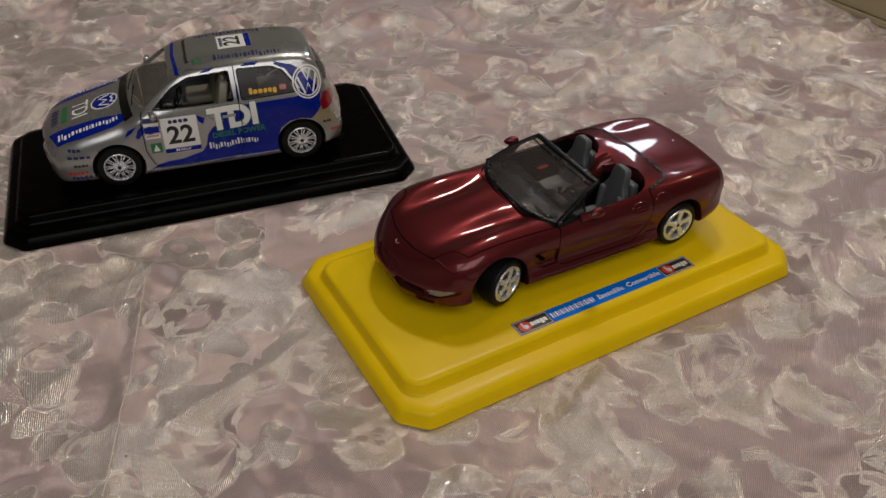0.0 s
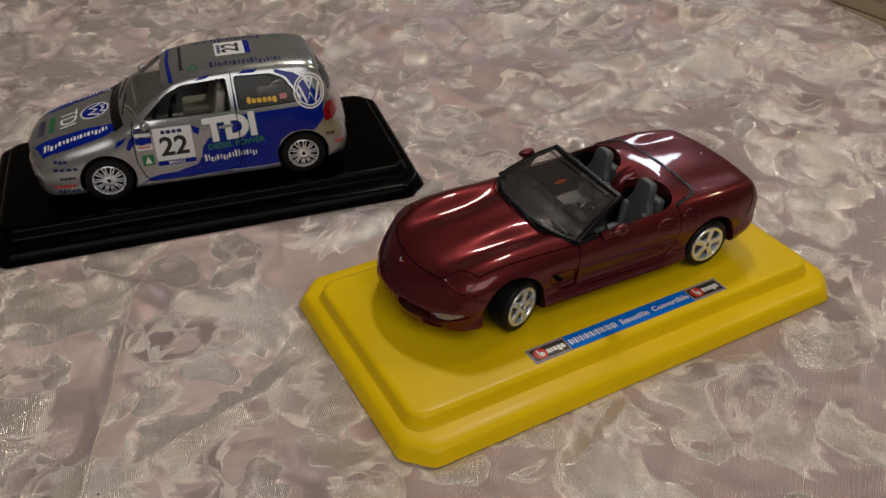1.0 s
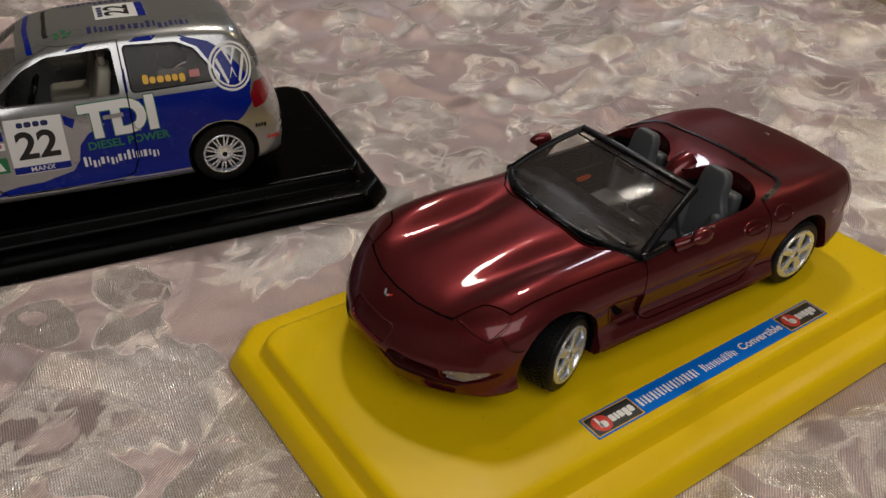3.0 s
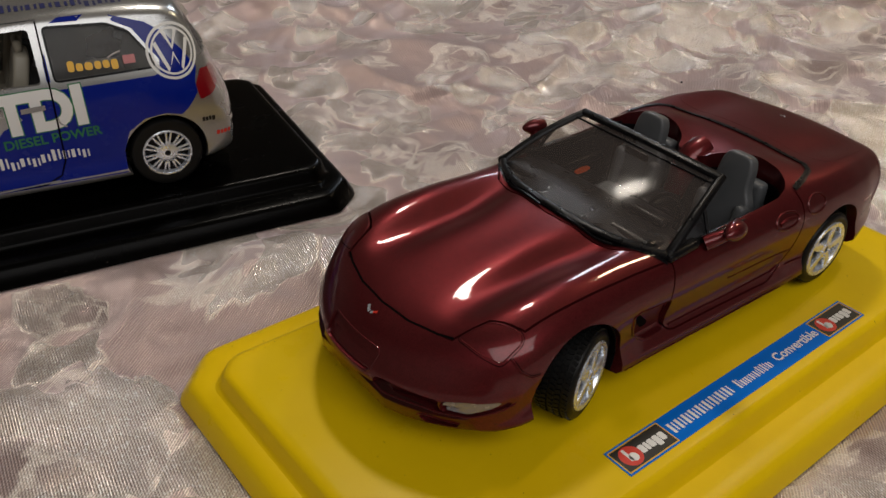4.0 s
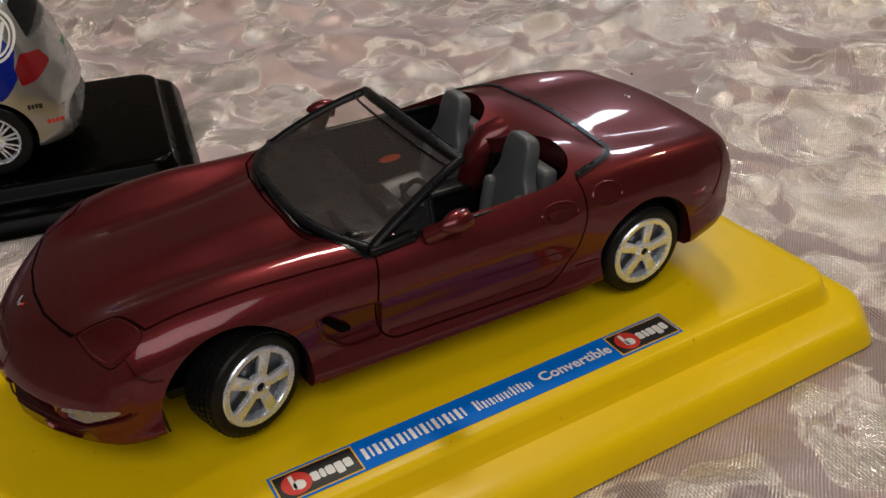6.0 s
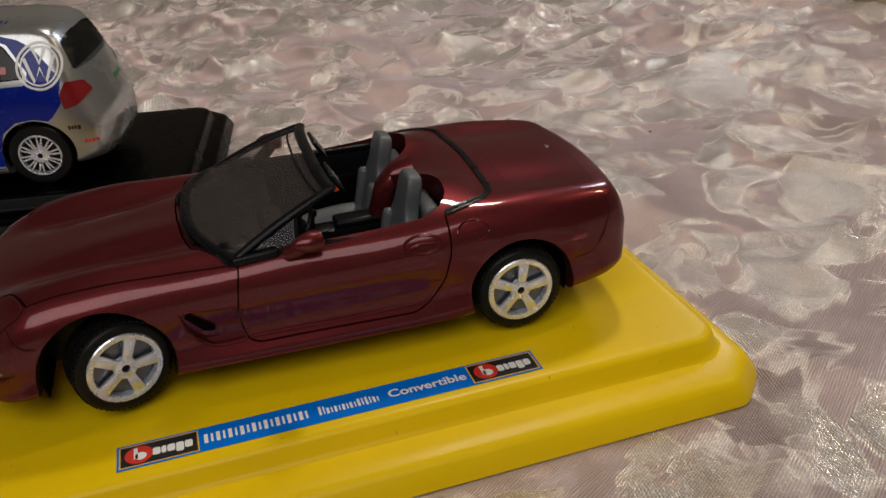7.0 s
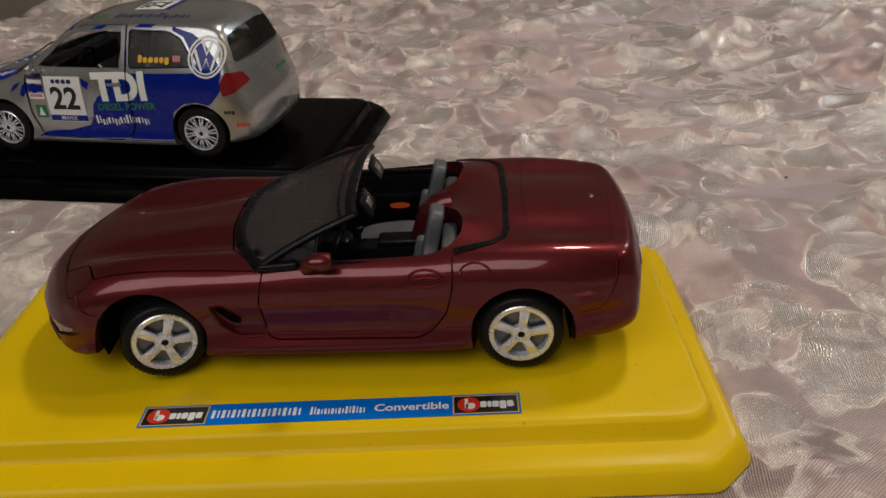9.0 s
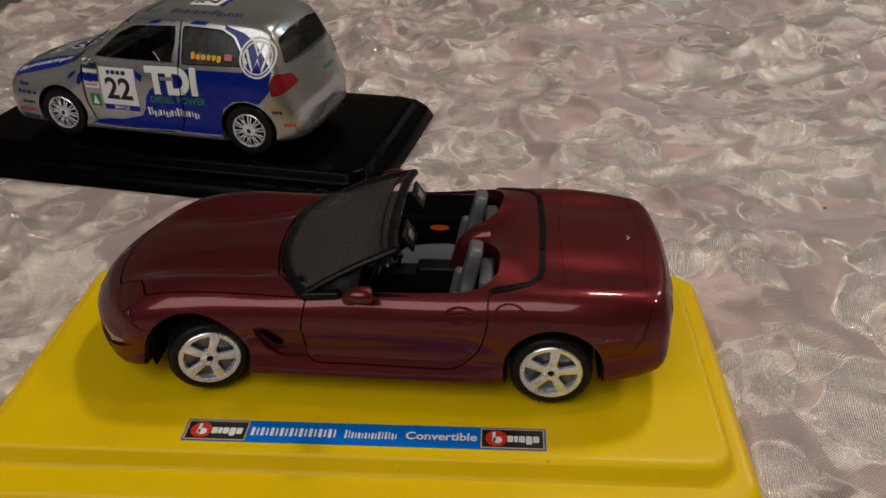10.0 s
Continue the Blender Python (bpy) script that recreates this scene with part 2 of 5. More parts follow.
def lathe(profile, n=48, axis="y"):
    """Turns (radius, along) points round an axis; the profile is closed."""
    bm = bmesh.new()
    rings = []
    for i in range(n):
        a = 2 * math.pi * i / n
        ca, sa = math.cos(a), math.sin(a)
        ring = []
        for r, h in profile:
            ring.append(bm.verts.new((r * ca, h, r * sa) if axis == "y" else (r * ca, r * sa, h)))
        rings.append(ring)
    m = len(profile)
    for i in range(n):
        a, b = rings[i], rings[(i + 1) % n]
        for j in range(m):
            bm.faces.new((a[j], a[(j + 1) % m], b[(j + 1) % m], b[j]))
    bmesh.ops.recalc_face_normals(bm, faces=bm.faces)
    return bm


def tube(points, r, n=8, closed=False, flat=1.0):
    """A round bar along points; flat squeezes it in z."""
    bm = bmesh.new()
    p = [Vector(a) for a in points]
    rings = []
    for i, a in enumerate(p):
        if closed:
            d = p[(i + 1) % len(p)] - p[i - 1]
        else:
            d = p[min(i + 1, len(p) - 1)] - p[max(i - 1, 0)]
        d.normalize()
        side = d.cross(Vector((0, 0, 1)))
        if side.length < 0.05:
            side = d.cross(Vector((0, 1, 0)))
        side.normalize()
        up = side.cross(d)
        rr = r[i] if isinstance(r, (list, tuple)) else r
        rings.append([bm.verts.new(a + side * rr * math.cos(2 * math.pi * k / n) + up * rr * flat * math.sin(2 * math.pi * k / n)) for k in range(n)])
    pairs = list(zip(rings, rings[1:] + rings[:1])) if closed else list(zip(rings[:-1], rings[1:]))
    for a, b in pairs:
        for k in range(n):
            bm.faces.new((a[k], a[(k + 1) % n], b[(k + 1) % n], b[k]))
    if not closed:
        bm.faces.new(rings[0][::-1])
        bm.faces.new(rings[-1])
    bmesh.ops.recalc_face_normals(bm, faces=bm.faces)
    return bm


def block(cx, cy, cz, sx, sy, sz, r=0.5, seg=2, m=None):
    """A box with rounded edges."""
    bm = bmesh.new()
    bmesh.ops.create_cube(bm, size=1)
    bmesh.ops.scale(bm, vec=(sx, sy, sz), verts=bm.verts)
    if r:
        bmesh.ops.bevel(bm, geom=list(bm.edges), offset=r, segments=seg, affect="EDGES", profile=0.5)
    if m:
        bmesh.ops.transform(bm, matrix=m, verts=bm.verts)
    bmesh.ops.translate(bm, vec=(cx, cy, cz), verts=bm.verts)
    return bm


def joined(*shapes):
    bm = bmesh.new()
    for s in shapes:
        me = bpy.data.meshes.new("t")
        s.to_mesh(me)
        s.free()
        bm.from_mesh(me)
        bpy.data.meshes.remove(me)
    return bm


def moved(bm, m):
    bmesh.ops.transform(bm, matrix=m, verts=bm.verts)
    return bm


def flat(poly, holes=()):
    """A flat face in (u, v), z 0."""
    bm = bmesh.new()
    bm.faces.new([bm.verts.new((a, b, 0)) for a, b in poly])
    return bm


def lettering(text, size, bold=0.0, slant=0.0):
    """Flat letters from the built-in font in (u, v), centred."""
    cu = bpy.data.curves.new("letters", "FONT")
    cu.body, cu.size, cu.align_x, cu.align_y = text, size, "CENTER", "CENTER"
    cu.offset, cu.shear, cu.resolution_u = bold, slant, 4
    ob = new("letters", cu)
    bpy.context.view_layer.update()
    me = bpy.data.meshes.new_from_object(ob.evaluated_get(bpy.context.evaluated_depsgraph_get()))
    bpy.data.objects.remove(ob)
    bm = bmesh.new()
    bm.from_mesh(me)
    bpy.data.meshes.remove(me)
    return bm


def sliced(bm, pitch):
    """Cuts a flat shape by a grid, so that it can bend."""
    for axis in (0, 1):
        vs = [v.co[axis] for v in bm.verts]
        lo, hi = min(vs), max(vs)
        n = int((hi - lo) / pitch)
        for i in range(1, n + 1):
            co, no = [0, 0, 0], [0, 0, 0]
            co[axis], no[axis] = lo + (hi - lo) * i / (n + 1), 1
            bmesh.ops.bisect_plane(bm, geom=bm.verts[:] + bm.edges[:] + bm.faces[:], plane_co=co, plane_no=no)
    return bm


def drape(bm, tree, place, way, lift=0.12, pitch=3.0):
    """Lays a flat (u, v) shape on a surface: place maps (u, v) to a point, way is the direction in which it drops."""
    sliced(bm, pitch)
    way = Vector(way).normalized()
    lost = []
    for v in bm.verts:
        p = Vector(place(v.co.x, v.co.y))
        hit, normal, _, _ = tree.ray_cast(p, way)
        if hit is None:
            lost.append(v)
            continue
        if normal.dot(way) > 0:
            normal = -normal
        v.co = hit + normal * lift
    if lost:
        bmesh.ops.delete(bm, geom=lost, context="VERTS")
    for f in bm.faces:
        f.normal_update()
    flips = [f for f in bm.faces if f.normal.dot(way) > 0]
    if flips:
        bmesh.ops.reverse_faces(bm, faces=flips)
    return bm


def tree_of(me):
    from mathutils.bvhtree import BVHTree
    bm = bmesh.new()
    bm.from_mesh(me)
    t = BVHTree.FromBMesh(bm)
    bm.free()
    return t


def circle(cx, cy, r, n=28, ry=None):
    return [(cx + r * math.cos(2 * math.pi * i / n), cy + (ry or r) * math.sin(2 * math.pi * i / n)) for i in range(n)]


def rect(cx, cy, w, h):
    return [(cx - w / 2, cy - h / 2), (cx + w / 2, cy - h / 2), (cx + w / 2, cy + h / 2), (cx - w / 2, cy + h / 2)]


def stroke(points, wide):
    """A flat band of even width along (u, v) points."""
    bm = bmesh.new()
    p = [Vector((*a, 0)) for a in points]
    pairs = []
    for i, a in enumerate(p):
        d = (p[min(i + 1, len(p) - 1)] - p[max(i - 1, 0)]).normalized()
        n = Vector((-d.y, d.x, 0)) * wide / 2
        pairs.append((bm.verts.new(a + n), bm.verts.new(a - n)))
    for (a, b), (c, d) in zip(pairs[:-1], pairs[1:]):
        bm.faces.new((a, b, d, c))
    return bm


def mark(w, h, pen):
    """Two plain upright bars, a thick and a thin one, in the place of a letter; the foot at 0, 0."""
    return joined(stroke([(pen * 0.6, 0), (pen * 0.6, h)], pen * 1.2), stroke([(w - pen * 0.45, h * 0.06), (w - pen * 0.45, h * 0.94)], pen * 0.7))


# ---- the setting ----
def vnoise(x, y, seed):
    """Smooth value noise on arrays, 0 to 1."""
    rng = np.random.RandomState(seed)
    g = rng.rand(64, 64)
    xi, yi = np.floor(x).astype(int), np.floor(y).astype(int)
    fx, fy = x - xi, y - yi
    fx, fy = fx * fx * fx * (fx * (fx * 6 - 15) + 10), fy * fy * fy * (fy * (fy * 6 - 15) + 10)
    a, b = g[xi % 64, yi % 64], g[(xi + 1) % 64, yi % 64]
    c, d = g[xi % 64, (yi + 1) % 64], g[(xi + 1) % 64, (yi + 1) % 64]
    return (a * (1 - fx) + b * fx) * (1 - fy) + (c * (1 - fx) + d * fx) * fy


def smooth01(v):
    v = np.clip(v, 0, 1)
    return v * v * (3 - 2 * v)


ROADSTER_BASE = (0.070, 0.0525, 0.0)
RALLY_BASE = (-0.103, 0.333, -10.1)
HALF_X, HALF_Y = 0.169, 0.093


def base_gap(x, y, spot):
    """Distance outside a display base's outline."""
    a = radians(-spot[2])
    dx, dy = x - spot[0], y - spot[1]
    u = np.abs(dx * math.cos(a) - dy * math.sin(a)) - HALF_X
    v = np.abs(dx * math.sin(a) + dy * math.cos(a)) - HALF_Y
    return np.where((u > 0) & (v > 0), np.hypot(np.maximum(u, 0), np.maximum(v, 0)), np.maximum(u, v))


def cloth_height(x, y):
    """Rucked satin: soft swells, and long folds that cross one another."""
    wx = x + 0.035 * (vnoise(x * 9 + 3, y * 9, 5) - 0.5)
    wy = y + 0.035 * (vnoise(x * 9, y * 9 + 8, 6) - 0.5)
    swell = 0.016 * (vnoise(wx * 6 + 2, wy * 6 + 9, 1) - 0.5)
    r1 = 1 - np.abs(2 * vnoise((wx * 0.8 + wy * 0.6) * 14 + 5, (wy * 0.8 - wx * 0.6) * 7, 2) - 1)
    r2 = 1 - np.abs(2 * vnoise((wx * 0.5 - wy * 0.86) * 20 + 5, (wy * 0.5 + wx * 0.86) * 9, 3) - 1)
    r3 = 1 - np.abs(2 * vnoise(wx * 30 + 1, wy * 34 + 4, 4) - 1)
    far = 0.80 + 0.50 * smooth01((y + 0.4 * x - 0.15) / 0.5)
    h = swell + far * (0.0090 * r1**3 + 0.0065 * r2**2.5 + 0.0032 * r3**2.2) - 0.005
    h = h + 0.010 * smooth01((x - 0.25) / 0.35)
    # a sewn tuck that stands up a little
    u = (x + 0.196) * -0.3115 + (y - 0.192) * -0.9502
    v = (x + 0.196) * 0.9502 - (y - 0.192) * 0.3115 + 0.006 * (u / 0.18) ** 2
    h = h + 0.0042 * np.exp(-np.abs(v) / 0.005) * np.where(v < 0, 1, 0.5) * smooth01(u / 0.03 + 0.5)
    gap = np.minimum(base_gap(x, y, ROADSTER_BASE), base_gap(x, y, RALLY_BASE))
    near = smooth01((gap - 0.001) / 0.032)
    h = h * near + (1 - near) * 0.0010 * smooth01(gap / 0.004) - 0.0012 * (1 - smooth01((gap + 0.004) / 0.008))
    # the edge where the cloth hangs down
    edge = -0.417 + 0.02 * (vnoise(y * 12 + 3, x * 0 + 1, 9) - 0.5)
    over = np.maximum(edge - x, 0)
    return h - np.minimum(over * 14, 0.32), edge


def cloth_sheet():
    def axis(lo, hi, a, b, fine, coarse):
        left = np.arange(a, lo, -coarse)[1:][::-1]
        right = np.arange(b, hi, coarse)[1:]
        return np.concatenate([left, np.arange(a, b + fine / 2, fine), right])

    xs = axis(-0.475, 1.35, -0.475, 0.75, 0.003, 0.008)
    ys = axis(-0.55, 1.6, -0.30, 0.75, 0.003, 0.008)
    gx, gy = np.meshgrid(xs, ys, indexing="ij")
    gz, _ = cloth_height(gx, gy)
    n, m = gx.shape
    me = bpy.data.meshes.new("tablecloth")
    me.vertices.add(n * m)
    me.vertices.foreach_set("co", np.stack([gx, gy, gz], -1).ravel())
    i = np.arange(n * m).reshape(n, m)
    quads = np.stack([i[:-1, :-1], i[1:, :-1], i[1:, 1:], i[:-1, 1:]], -1).reshape(-1, 4)
    me.loops.add(quads.size)
    me.loops.foreach_set("vertex_index", quads.ravel())
    me.polygons.add(len(quads))
    me.polygons.foreach_set("loop_start", np.arange(0, quads.size, 4))
    me.polygons.foreach_set("loop_total", np.full(len(quads), 4))
    me.update(calc_edges=True)
    me.polygons.foreach_set("use_smooth", [True] * len(me.polygons))
    me.materials.append(CLOTH)
    ob = new("tablecloth", me)
    return tagged(ob, "rucked pale pink satin tablecloth with woven floral pattern", "tablecloth", kind="structure")


def cloth_material():
    """Satin with a woven figure: roses ringed by curling leaves, some in dark ribs, some in bright thread."""
    m = material("pink_jacquard_satin", (0.5, 0.4, 0.36), 0.4)
    k = Nodes(m)
    b = k.bsdf
    c = k.coords()

    def vec(op, x, y=None, scale=None):
        n = k.add("ShaderNodeVectorMath")
        n.operation = op
        for i, a in enumerate((x, y)):
            if isinstance(a, tuple) and isinstance(a[1], str):
                k.wire(a[0], a[1], n, i)
            elif a is not None:
                n.inputs[i].default_value = a
        if scale is not None:
            n.inputs["Scale"].default_value = scale
        return n

    def mul(x, y):
        return k.math("MULTIPLY", x, y)

    def add(x, y):
        return k.math("ADD", x, y)

    def sine(x):
        return k.math("SINE", x)

    def colours(fac, x, y, blend="MIX"):
        n = k.add("ShaderNodeMix")
        n.data_type, n.blend_type = "RGBA", blend
        if isinstance(fac, tuple):
            k.wire(*fac, n, "Factor")
        else:
            n.inputs["Factor"].default_value = fac
        for v, into in ((x, "A"), (y, "B")):
            if isinstance(v[0], float):
                n.inputs[into].default_value = (*v, 1)
            else:
                k.wire(*v, n, into)
        return n

    warp = k.noise(c, 22.0, 2.0)
    push = vec("SCALE", (vec("SUBTRACT", (warp, "Color"), (0.5, 0.5, 0.5)), "Vector"), scale=0.030)
    at = vec("MULTIPLY", (vec("ADD", (c, "Object"), (push, "Vector")), "Vector"), (1, 1, 0))

    def flower(scale, shift, size, curl, teeth, loose):
        """Curled leaves, one to a cell: the filled rim of each leaf, its heart, and the cords that edge both."""
        here = vec("ADD", (at, "Vector"), shift)
        v = k.add("ShaderNodeTexVoronoi")
        v.inputs["Scale"].default_value = scale
        v.inputs["Randomness"].default_value = loose
        k.wire(here, "Vector", v, "Vector")
        d = vec("SUBTRACT", (here, "Vector"), (v, "Position"))
        xyz = k.add("ShaderNodeSeparateXYZ")
        k.wire(d, "Vector", xyz, 0)
        tone = k.add("ShaderNodeSeparateColor")
        k.wire(v, "Color", tone, 0)
        r = vec("LENGTH", (d, "Vector"))
        ang = add((k.math("ARCTAN2", (xyz, "Y"), (xyz, "X")), 0), (mul((tone, "Red"), 6.2832), 0))
        turn = k.math("MULTIPLY_ADD", (r, "Value"), curl / size, (ang, 0))
        lobe = k.math("POWER", (k.mapped(k.math("COSINE", (turn, 0)), 0, 0, 1, -1, 1), "Result"), 1.4)
        edge = k.math("MULTIPLY_ADD", (sine((mul((turn, 0), teeth), 0)), 0), 0.05, 1.0)
        reach = mul((k.math("MULTIPLY_ADD", (lobe, 0), 0.72 * size, 0.28 * size), 0), (edge, 0))
        f = k.math("DIVIDE", (r, "Value"), (reach, 0))

        def band(at_f, wide):
            return k.mapped(k.math("ABSOLUTE", (add((f, 0), -at_f), 0)), 0, 1, 0, wide * 0.6, wide)

        leaf = k.mapped(f, 0, 1, 0, 0.86, 1.04)
        heart = k.mapped(f, 0, 1, 0, 0.52, 0.58)
        vein = mul((mul((k.mapped(sine((mul((turn, 0), teeth * 0.5), 0)), 0, 0, 1, 0.80, 0.92), "Result"), (leaf, "Result")), 0), (k.math("SUBTRACT", 1.0, (heart, "Result")), 0))
        rim_fill = mul((leaf, "Result"), (k.math("SUBTRACT", 1.0, (k.mapped(f, 0, 1, 0, 0.26, 0.32), "Result")), 0))
        cords = k.math("MAXIMUM", (k.math("MAXIMUM", (band(0.98, 0.075), "Result"), (band(0.55, 0.075), "Result")), 0), (mul((vein, 0), 0.8), 0))
        return rim_fill, cords

    body_1, rim_1 = flower(9.0, (0, 0, 0), 0.070, 2.6, 13.0, 0.7)
    body_2, rim_2 = flower(13.0, (0.31, 0.17, 0), 0.050, -2.4, 11.0, 0.8)
    body_3, rim_3 = flower(20.0, (0.07, 0.41, 0), 0.033, 2.0, 9.0, 0.9)
    body = k.math("ABSOLUTE", (k.math("SUBTRACT", (k.math("MAXIMUM", (body_1, 0), (body_3, 0)), 0), (body_2, 0)), 0))
    rim = k.math("MAXIMUM", (k.math("MAXIMUM", (rim_1, 0), (rim_2, 0)), 0), (rim_3, 0))
    some = k.mapped(k.noise(c, 13.0, 1.0), "Fac", 0, 1, 0.53, 0.66)
    broken = k.mapped(k.noise(c, 60.0, 2.0), "Fac", 0.25, 1, 0.34, 0.50)
    dark = mul((body, 0), (some, "Result"))
    bright = mul((body, 0), (k.math("SUBTRACT", 1.0, (some, "Result")), 0))
    cord = mul((mul((rim, 0), (broken, "Result")), 0), 0.72)

    def ribs(scale, deg, distort):
        turn = k.add("ShaderNodeMapping")
        turn.inputs["Rotation"].default_value = (0, 0, radians(deg))
        k.wire(c, "Object", turn, "Vector")
        w = k.add("ShaderNodeTexWave")
        w.inputs["Scale"].default_value = scale
        w.inputs["Distortion"].default_value = distort
        w.inputs["Detail Scale"].default_value = 0.4
        k.wire(turn, "Vector", w, "Vector")
        return w

    twill = ribs(290.0, 52, 0.3)
    stripe = ribs(300.0, 8, 0.8)
    weave = k.add("ShaderNodeMix")
    k.wire(body, 0, weave, "Factor")
    k.wire(twill, "Fac", weave, "A")
    k.wire(stripe, "Fac", weave, "B")
    fleck = k.noise(c, 900.0, 2.0)
    # sparkle of the thread, painted as pale specks into the colour
    glint = k.mapped(fleck, "Fac", 0, 1, 0.56, 0.64)
    stain = k.noise(c, 5.0, 4.0)
    ground = k.ramp(stain, "Fac", [(0.3, (0.50, 0.385, 0.380)), (0.7, (0.64, 0.520, 0.505))])
    lines = k.ramp(stripe, "Fac", [(0.25, (0.26, 0.19, 0.18)), (0.75, (0.45, 0.355, 0.335))])
    pale = k.ramp(stripe, "Fac", [(0.2, (0.68, 0.59, 0.53)), (0.8, (0.90, 0.82, 0.74))])
    tint = colours((dark, 0), (ground, "Color"), (lines, "Color"))
    tint = colours((bright, 0), (tint, "Result"), (pale, "Color"))
    tint = colours((cord, 0), (tint, "Result"), (0.90, 0.82, 0.74))
    tint = colours(0.7, (tint, "Result"), (k.ramp(twill, "Fac", [(0.1, (0.60, 0.55, 0.55)), (0.8, (1, 1, 1))]), "Color"), "MULTIPLY")
    tint = colours((mul((glint, "Result"), (k.mapped(add((bright, 0), (cord, 0)), 0, 0.12, 1.0), "Result")), 0), (tint, "Result"), (0.94, 0.90, 0.86))
    k.wire(tint, "Result", b, "Base Color")
    k.wire(k.math("SUBTRACT", (k.mapped(dark, 0, 0.31, 0.46), "Result"), (mul((bright, 0), 0.13), 0)), 0, b, "Roughness")
    k.wire(k.math("ADD", (k.mapped(dark, 0, 0.36, 0.10), "Result"), (mul((bright, 0), 0.22), 0)), 0, b, "Metallic")
    b.inputs["Specular IOR Level"].default_value = 0.6
    b.inputs["Sheen Weight"].default_value = 0.10
    b.inputs["Sheen Roughness"].default_value = 0.4
    crumple = k.noise(c, 21.0, 3.0, 0.55)
    ridge = k.math("ABSOLUTE", (k.math("SUBTRACT", (crumple, "Fac"), 0.5), 0))
    soft = k.noise(c, 34.0, 1.0)
    fine = k.noise(c, 80.0, 2.0)
    b0 = k.bump(soft, "Fac", 0.34, 0.012)
    b1 = k.bump(ridge, 0, 0.20, 0.022, b0)
    b2 = k.bump(fine, "Fac", 0.30, 0.004, b1)
    b3 = k.bump(add((body, 0), (cord, 0)), 0, 0.42, 0.0009, b2)
    b4 = k.bump(weave, "Result", 0.65, 0.0005, b3)
    b5 = k.bump(mul((fleck, "Fac"), (k.mapped(body, 0, 0.5, 1.0), "Result")), 0, 0.55, 0.0008, b4)
    k.wire(b5, "Normal", b, "Normal")
    return m


CLOTH = cloth_material()
cloth_sheet()


def stitching():
    """Small pale stitches along the tuck."""
    out = []
    for i in range(130):
        u = 0.002 + i * 0.0021
        x, y = -0.196 - 0.3115 * u - 0.9502 * 0.006 * (u / 0.18) ** 2, 0.192 - 0.9502 * u + 0.3115 * 0.006 * (u / 0.18) ** 2
        z = float(cloth_height(np.array([x]), np.array([y]))[0][0])
        out.append(moved(block(0, 0, 0, 0.75, 1.65, 1.2, 0.3, 1), pose(x * 1000, y * 1000, z * 1000 + 0.9, 0, 0, -18 - 4 * u / 0.18)))
    thread = worn(material("cream_thread", (0.72, 0.64, 0.55), 0.5), 300, 0.4, 0.6)
    ob = part("stitching", joined(*out), thread, bpy.data.objects["tablecloth"], "pale thread stitches along a tuck")
    tagged(ob, kind="stuff")


stitching()


def lint(x, y, size, mat):
    z = float(cloth_height(np.array([x]), np.array([y]))[0][0])
    bm = lathe([(0.02, size * 0.35), (size * 0.4, size * 0.3), (size * 0.5, 0), (size * 0.4, -size * 0.25), (0.02, -size * 0.25)], 9, "z")
    ob = part("lint_speck", bm, mat)
    ob.matrix_world = pose(x, y, z + size * 0.0002, 12, 5, 40)
    return tagged(ob, "tiny dark speck of lint on the tablecloth", "lint")


lint(-0.2490, 0.0255, 1.4, INK)
lint(0.338, 0.228, 1.8, INK)


# walls and ceiling are unseen, added to enclose and bounce the lamplight
PLASTER = worn(material("warm_wall_plaster", (0.40, 0.36, 0.31), 0.8), 3, 0.7, 0.9, 0.2, 0.002, 60)
WOOD_DARK = worn(material("dark_wood_floor", (0.07, 0.045, 0.03), 0.5), 4, 0.4, 0.6, 0.1, 0.001, 30)
X0, X1, Y0, Y1, Z0, Z1 = -2.0, 2.3, -2.1, 2.6, -0.75, 1.85


def slab(name, cx, cy, cz, sx, sy, sz, mat, label, category):
    ob = part(name, block(cx, cy, cz, sx, sy, sz, 0), mat, None, "", 1.0)
    return tagged(ob, label, category, kind="structure")


slab("floor", 0.15, 0.25, Z0 - 0.05, 4.6, 5.0, 0.1, WOOD_DARK, "dark wooden room floor below the table", "floor")
slab("ceiling", 0.15, 0.25, Z1 + 0.05, 4.6, 5.0, 0.1, PLASTER, "plain pale plaster ceiling of the room", "ceiling")
slab("wall_west", X0 - 0.05, 0.25, 0.55, 0.1, 5.0, 2.6, PLASTER, "plain warm plaster wall of the room", "wall")
slab("wall_south", 0.15, Y0 - 0.05, 0.55, 4.3, 0.1, 2.6, PLASTER, "plain warm plaster wall of the room", "wall")
slab("wall_north", 0.15, Y1 + 0.05, 0.55, 4.3, 0.1, 2.6, PLASTER, "plain warm plaster wall of the room", "wall")
slab("wall_east", X1 + 0.05, 0.25, 0.55, 0.1, 5.0, 2.6, PLASTER, "plain warm plaster wall of the room", "wall")


def table():
    wood = worn(material("brown_table_wood", (0.12, 0.07, 0.04), 0.5), 9, 0.4, 0.6)
    t = thing("table", pose(0.45, 0.52, Z0), "wooden table hidden under a pink tablecloth", "table")
    part("tabletop", block(0, 0, 725, 1740, 2100, 24, 4), wood, t)
    for sx in (-1, 1):
        for sy in (-1, 1):
            part("leg", block(sx * 780, sy * 960, 356, 60, 60, 712, 4), wood, t)


table()


# ---- display bases ----
def octagon(hx, hy, c, r=4.0):
    return rounded([(-hx + c, -hy), (hx - c, -hy), (hx, -hy + c), (hx, hy - c), (hx - c, hy), (-hx + c, hy), (-hx, hy - c), (-hx, -hy + c)], r, 4)


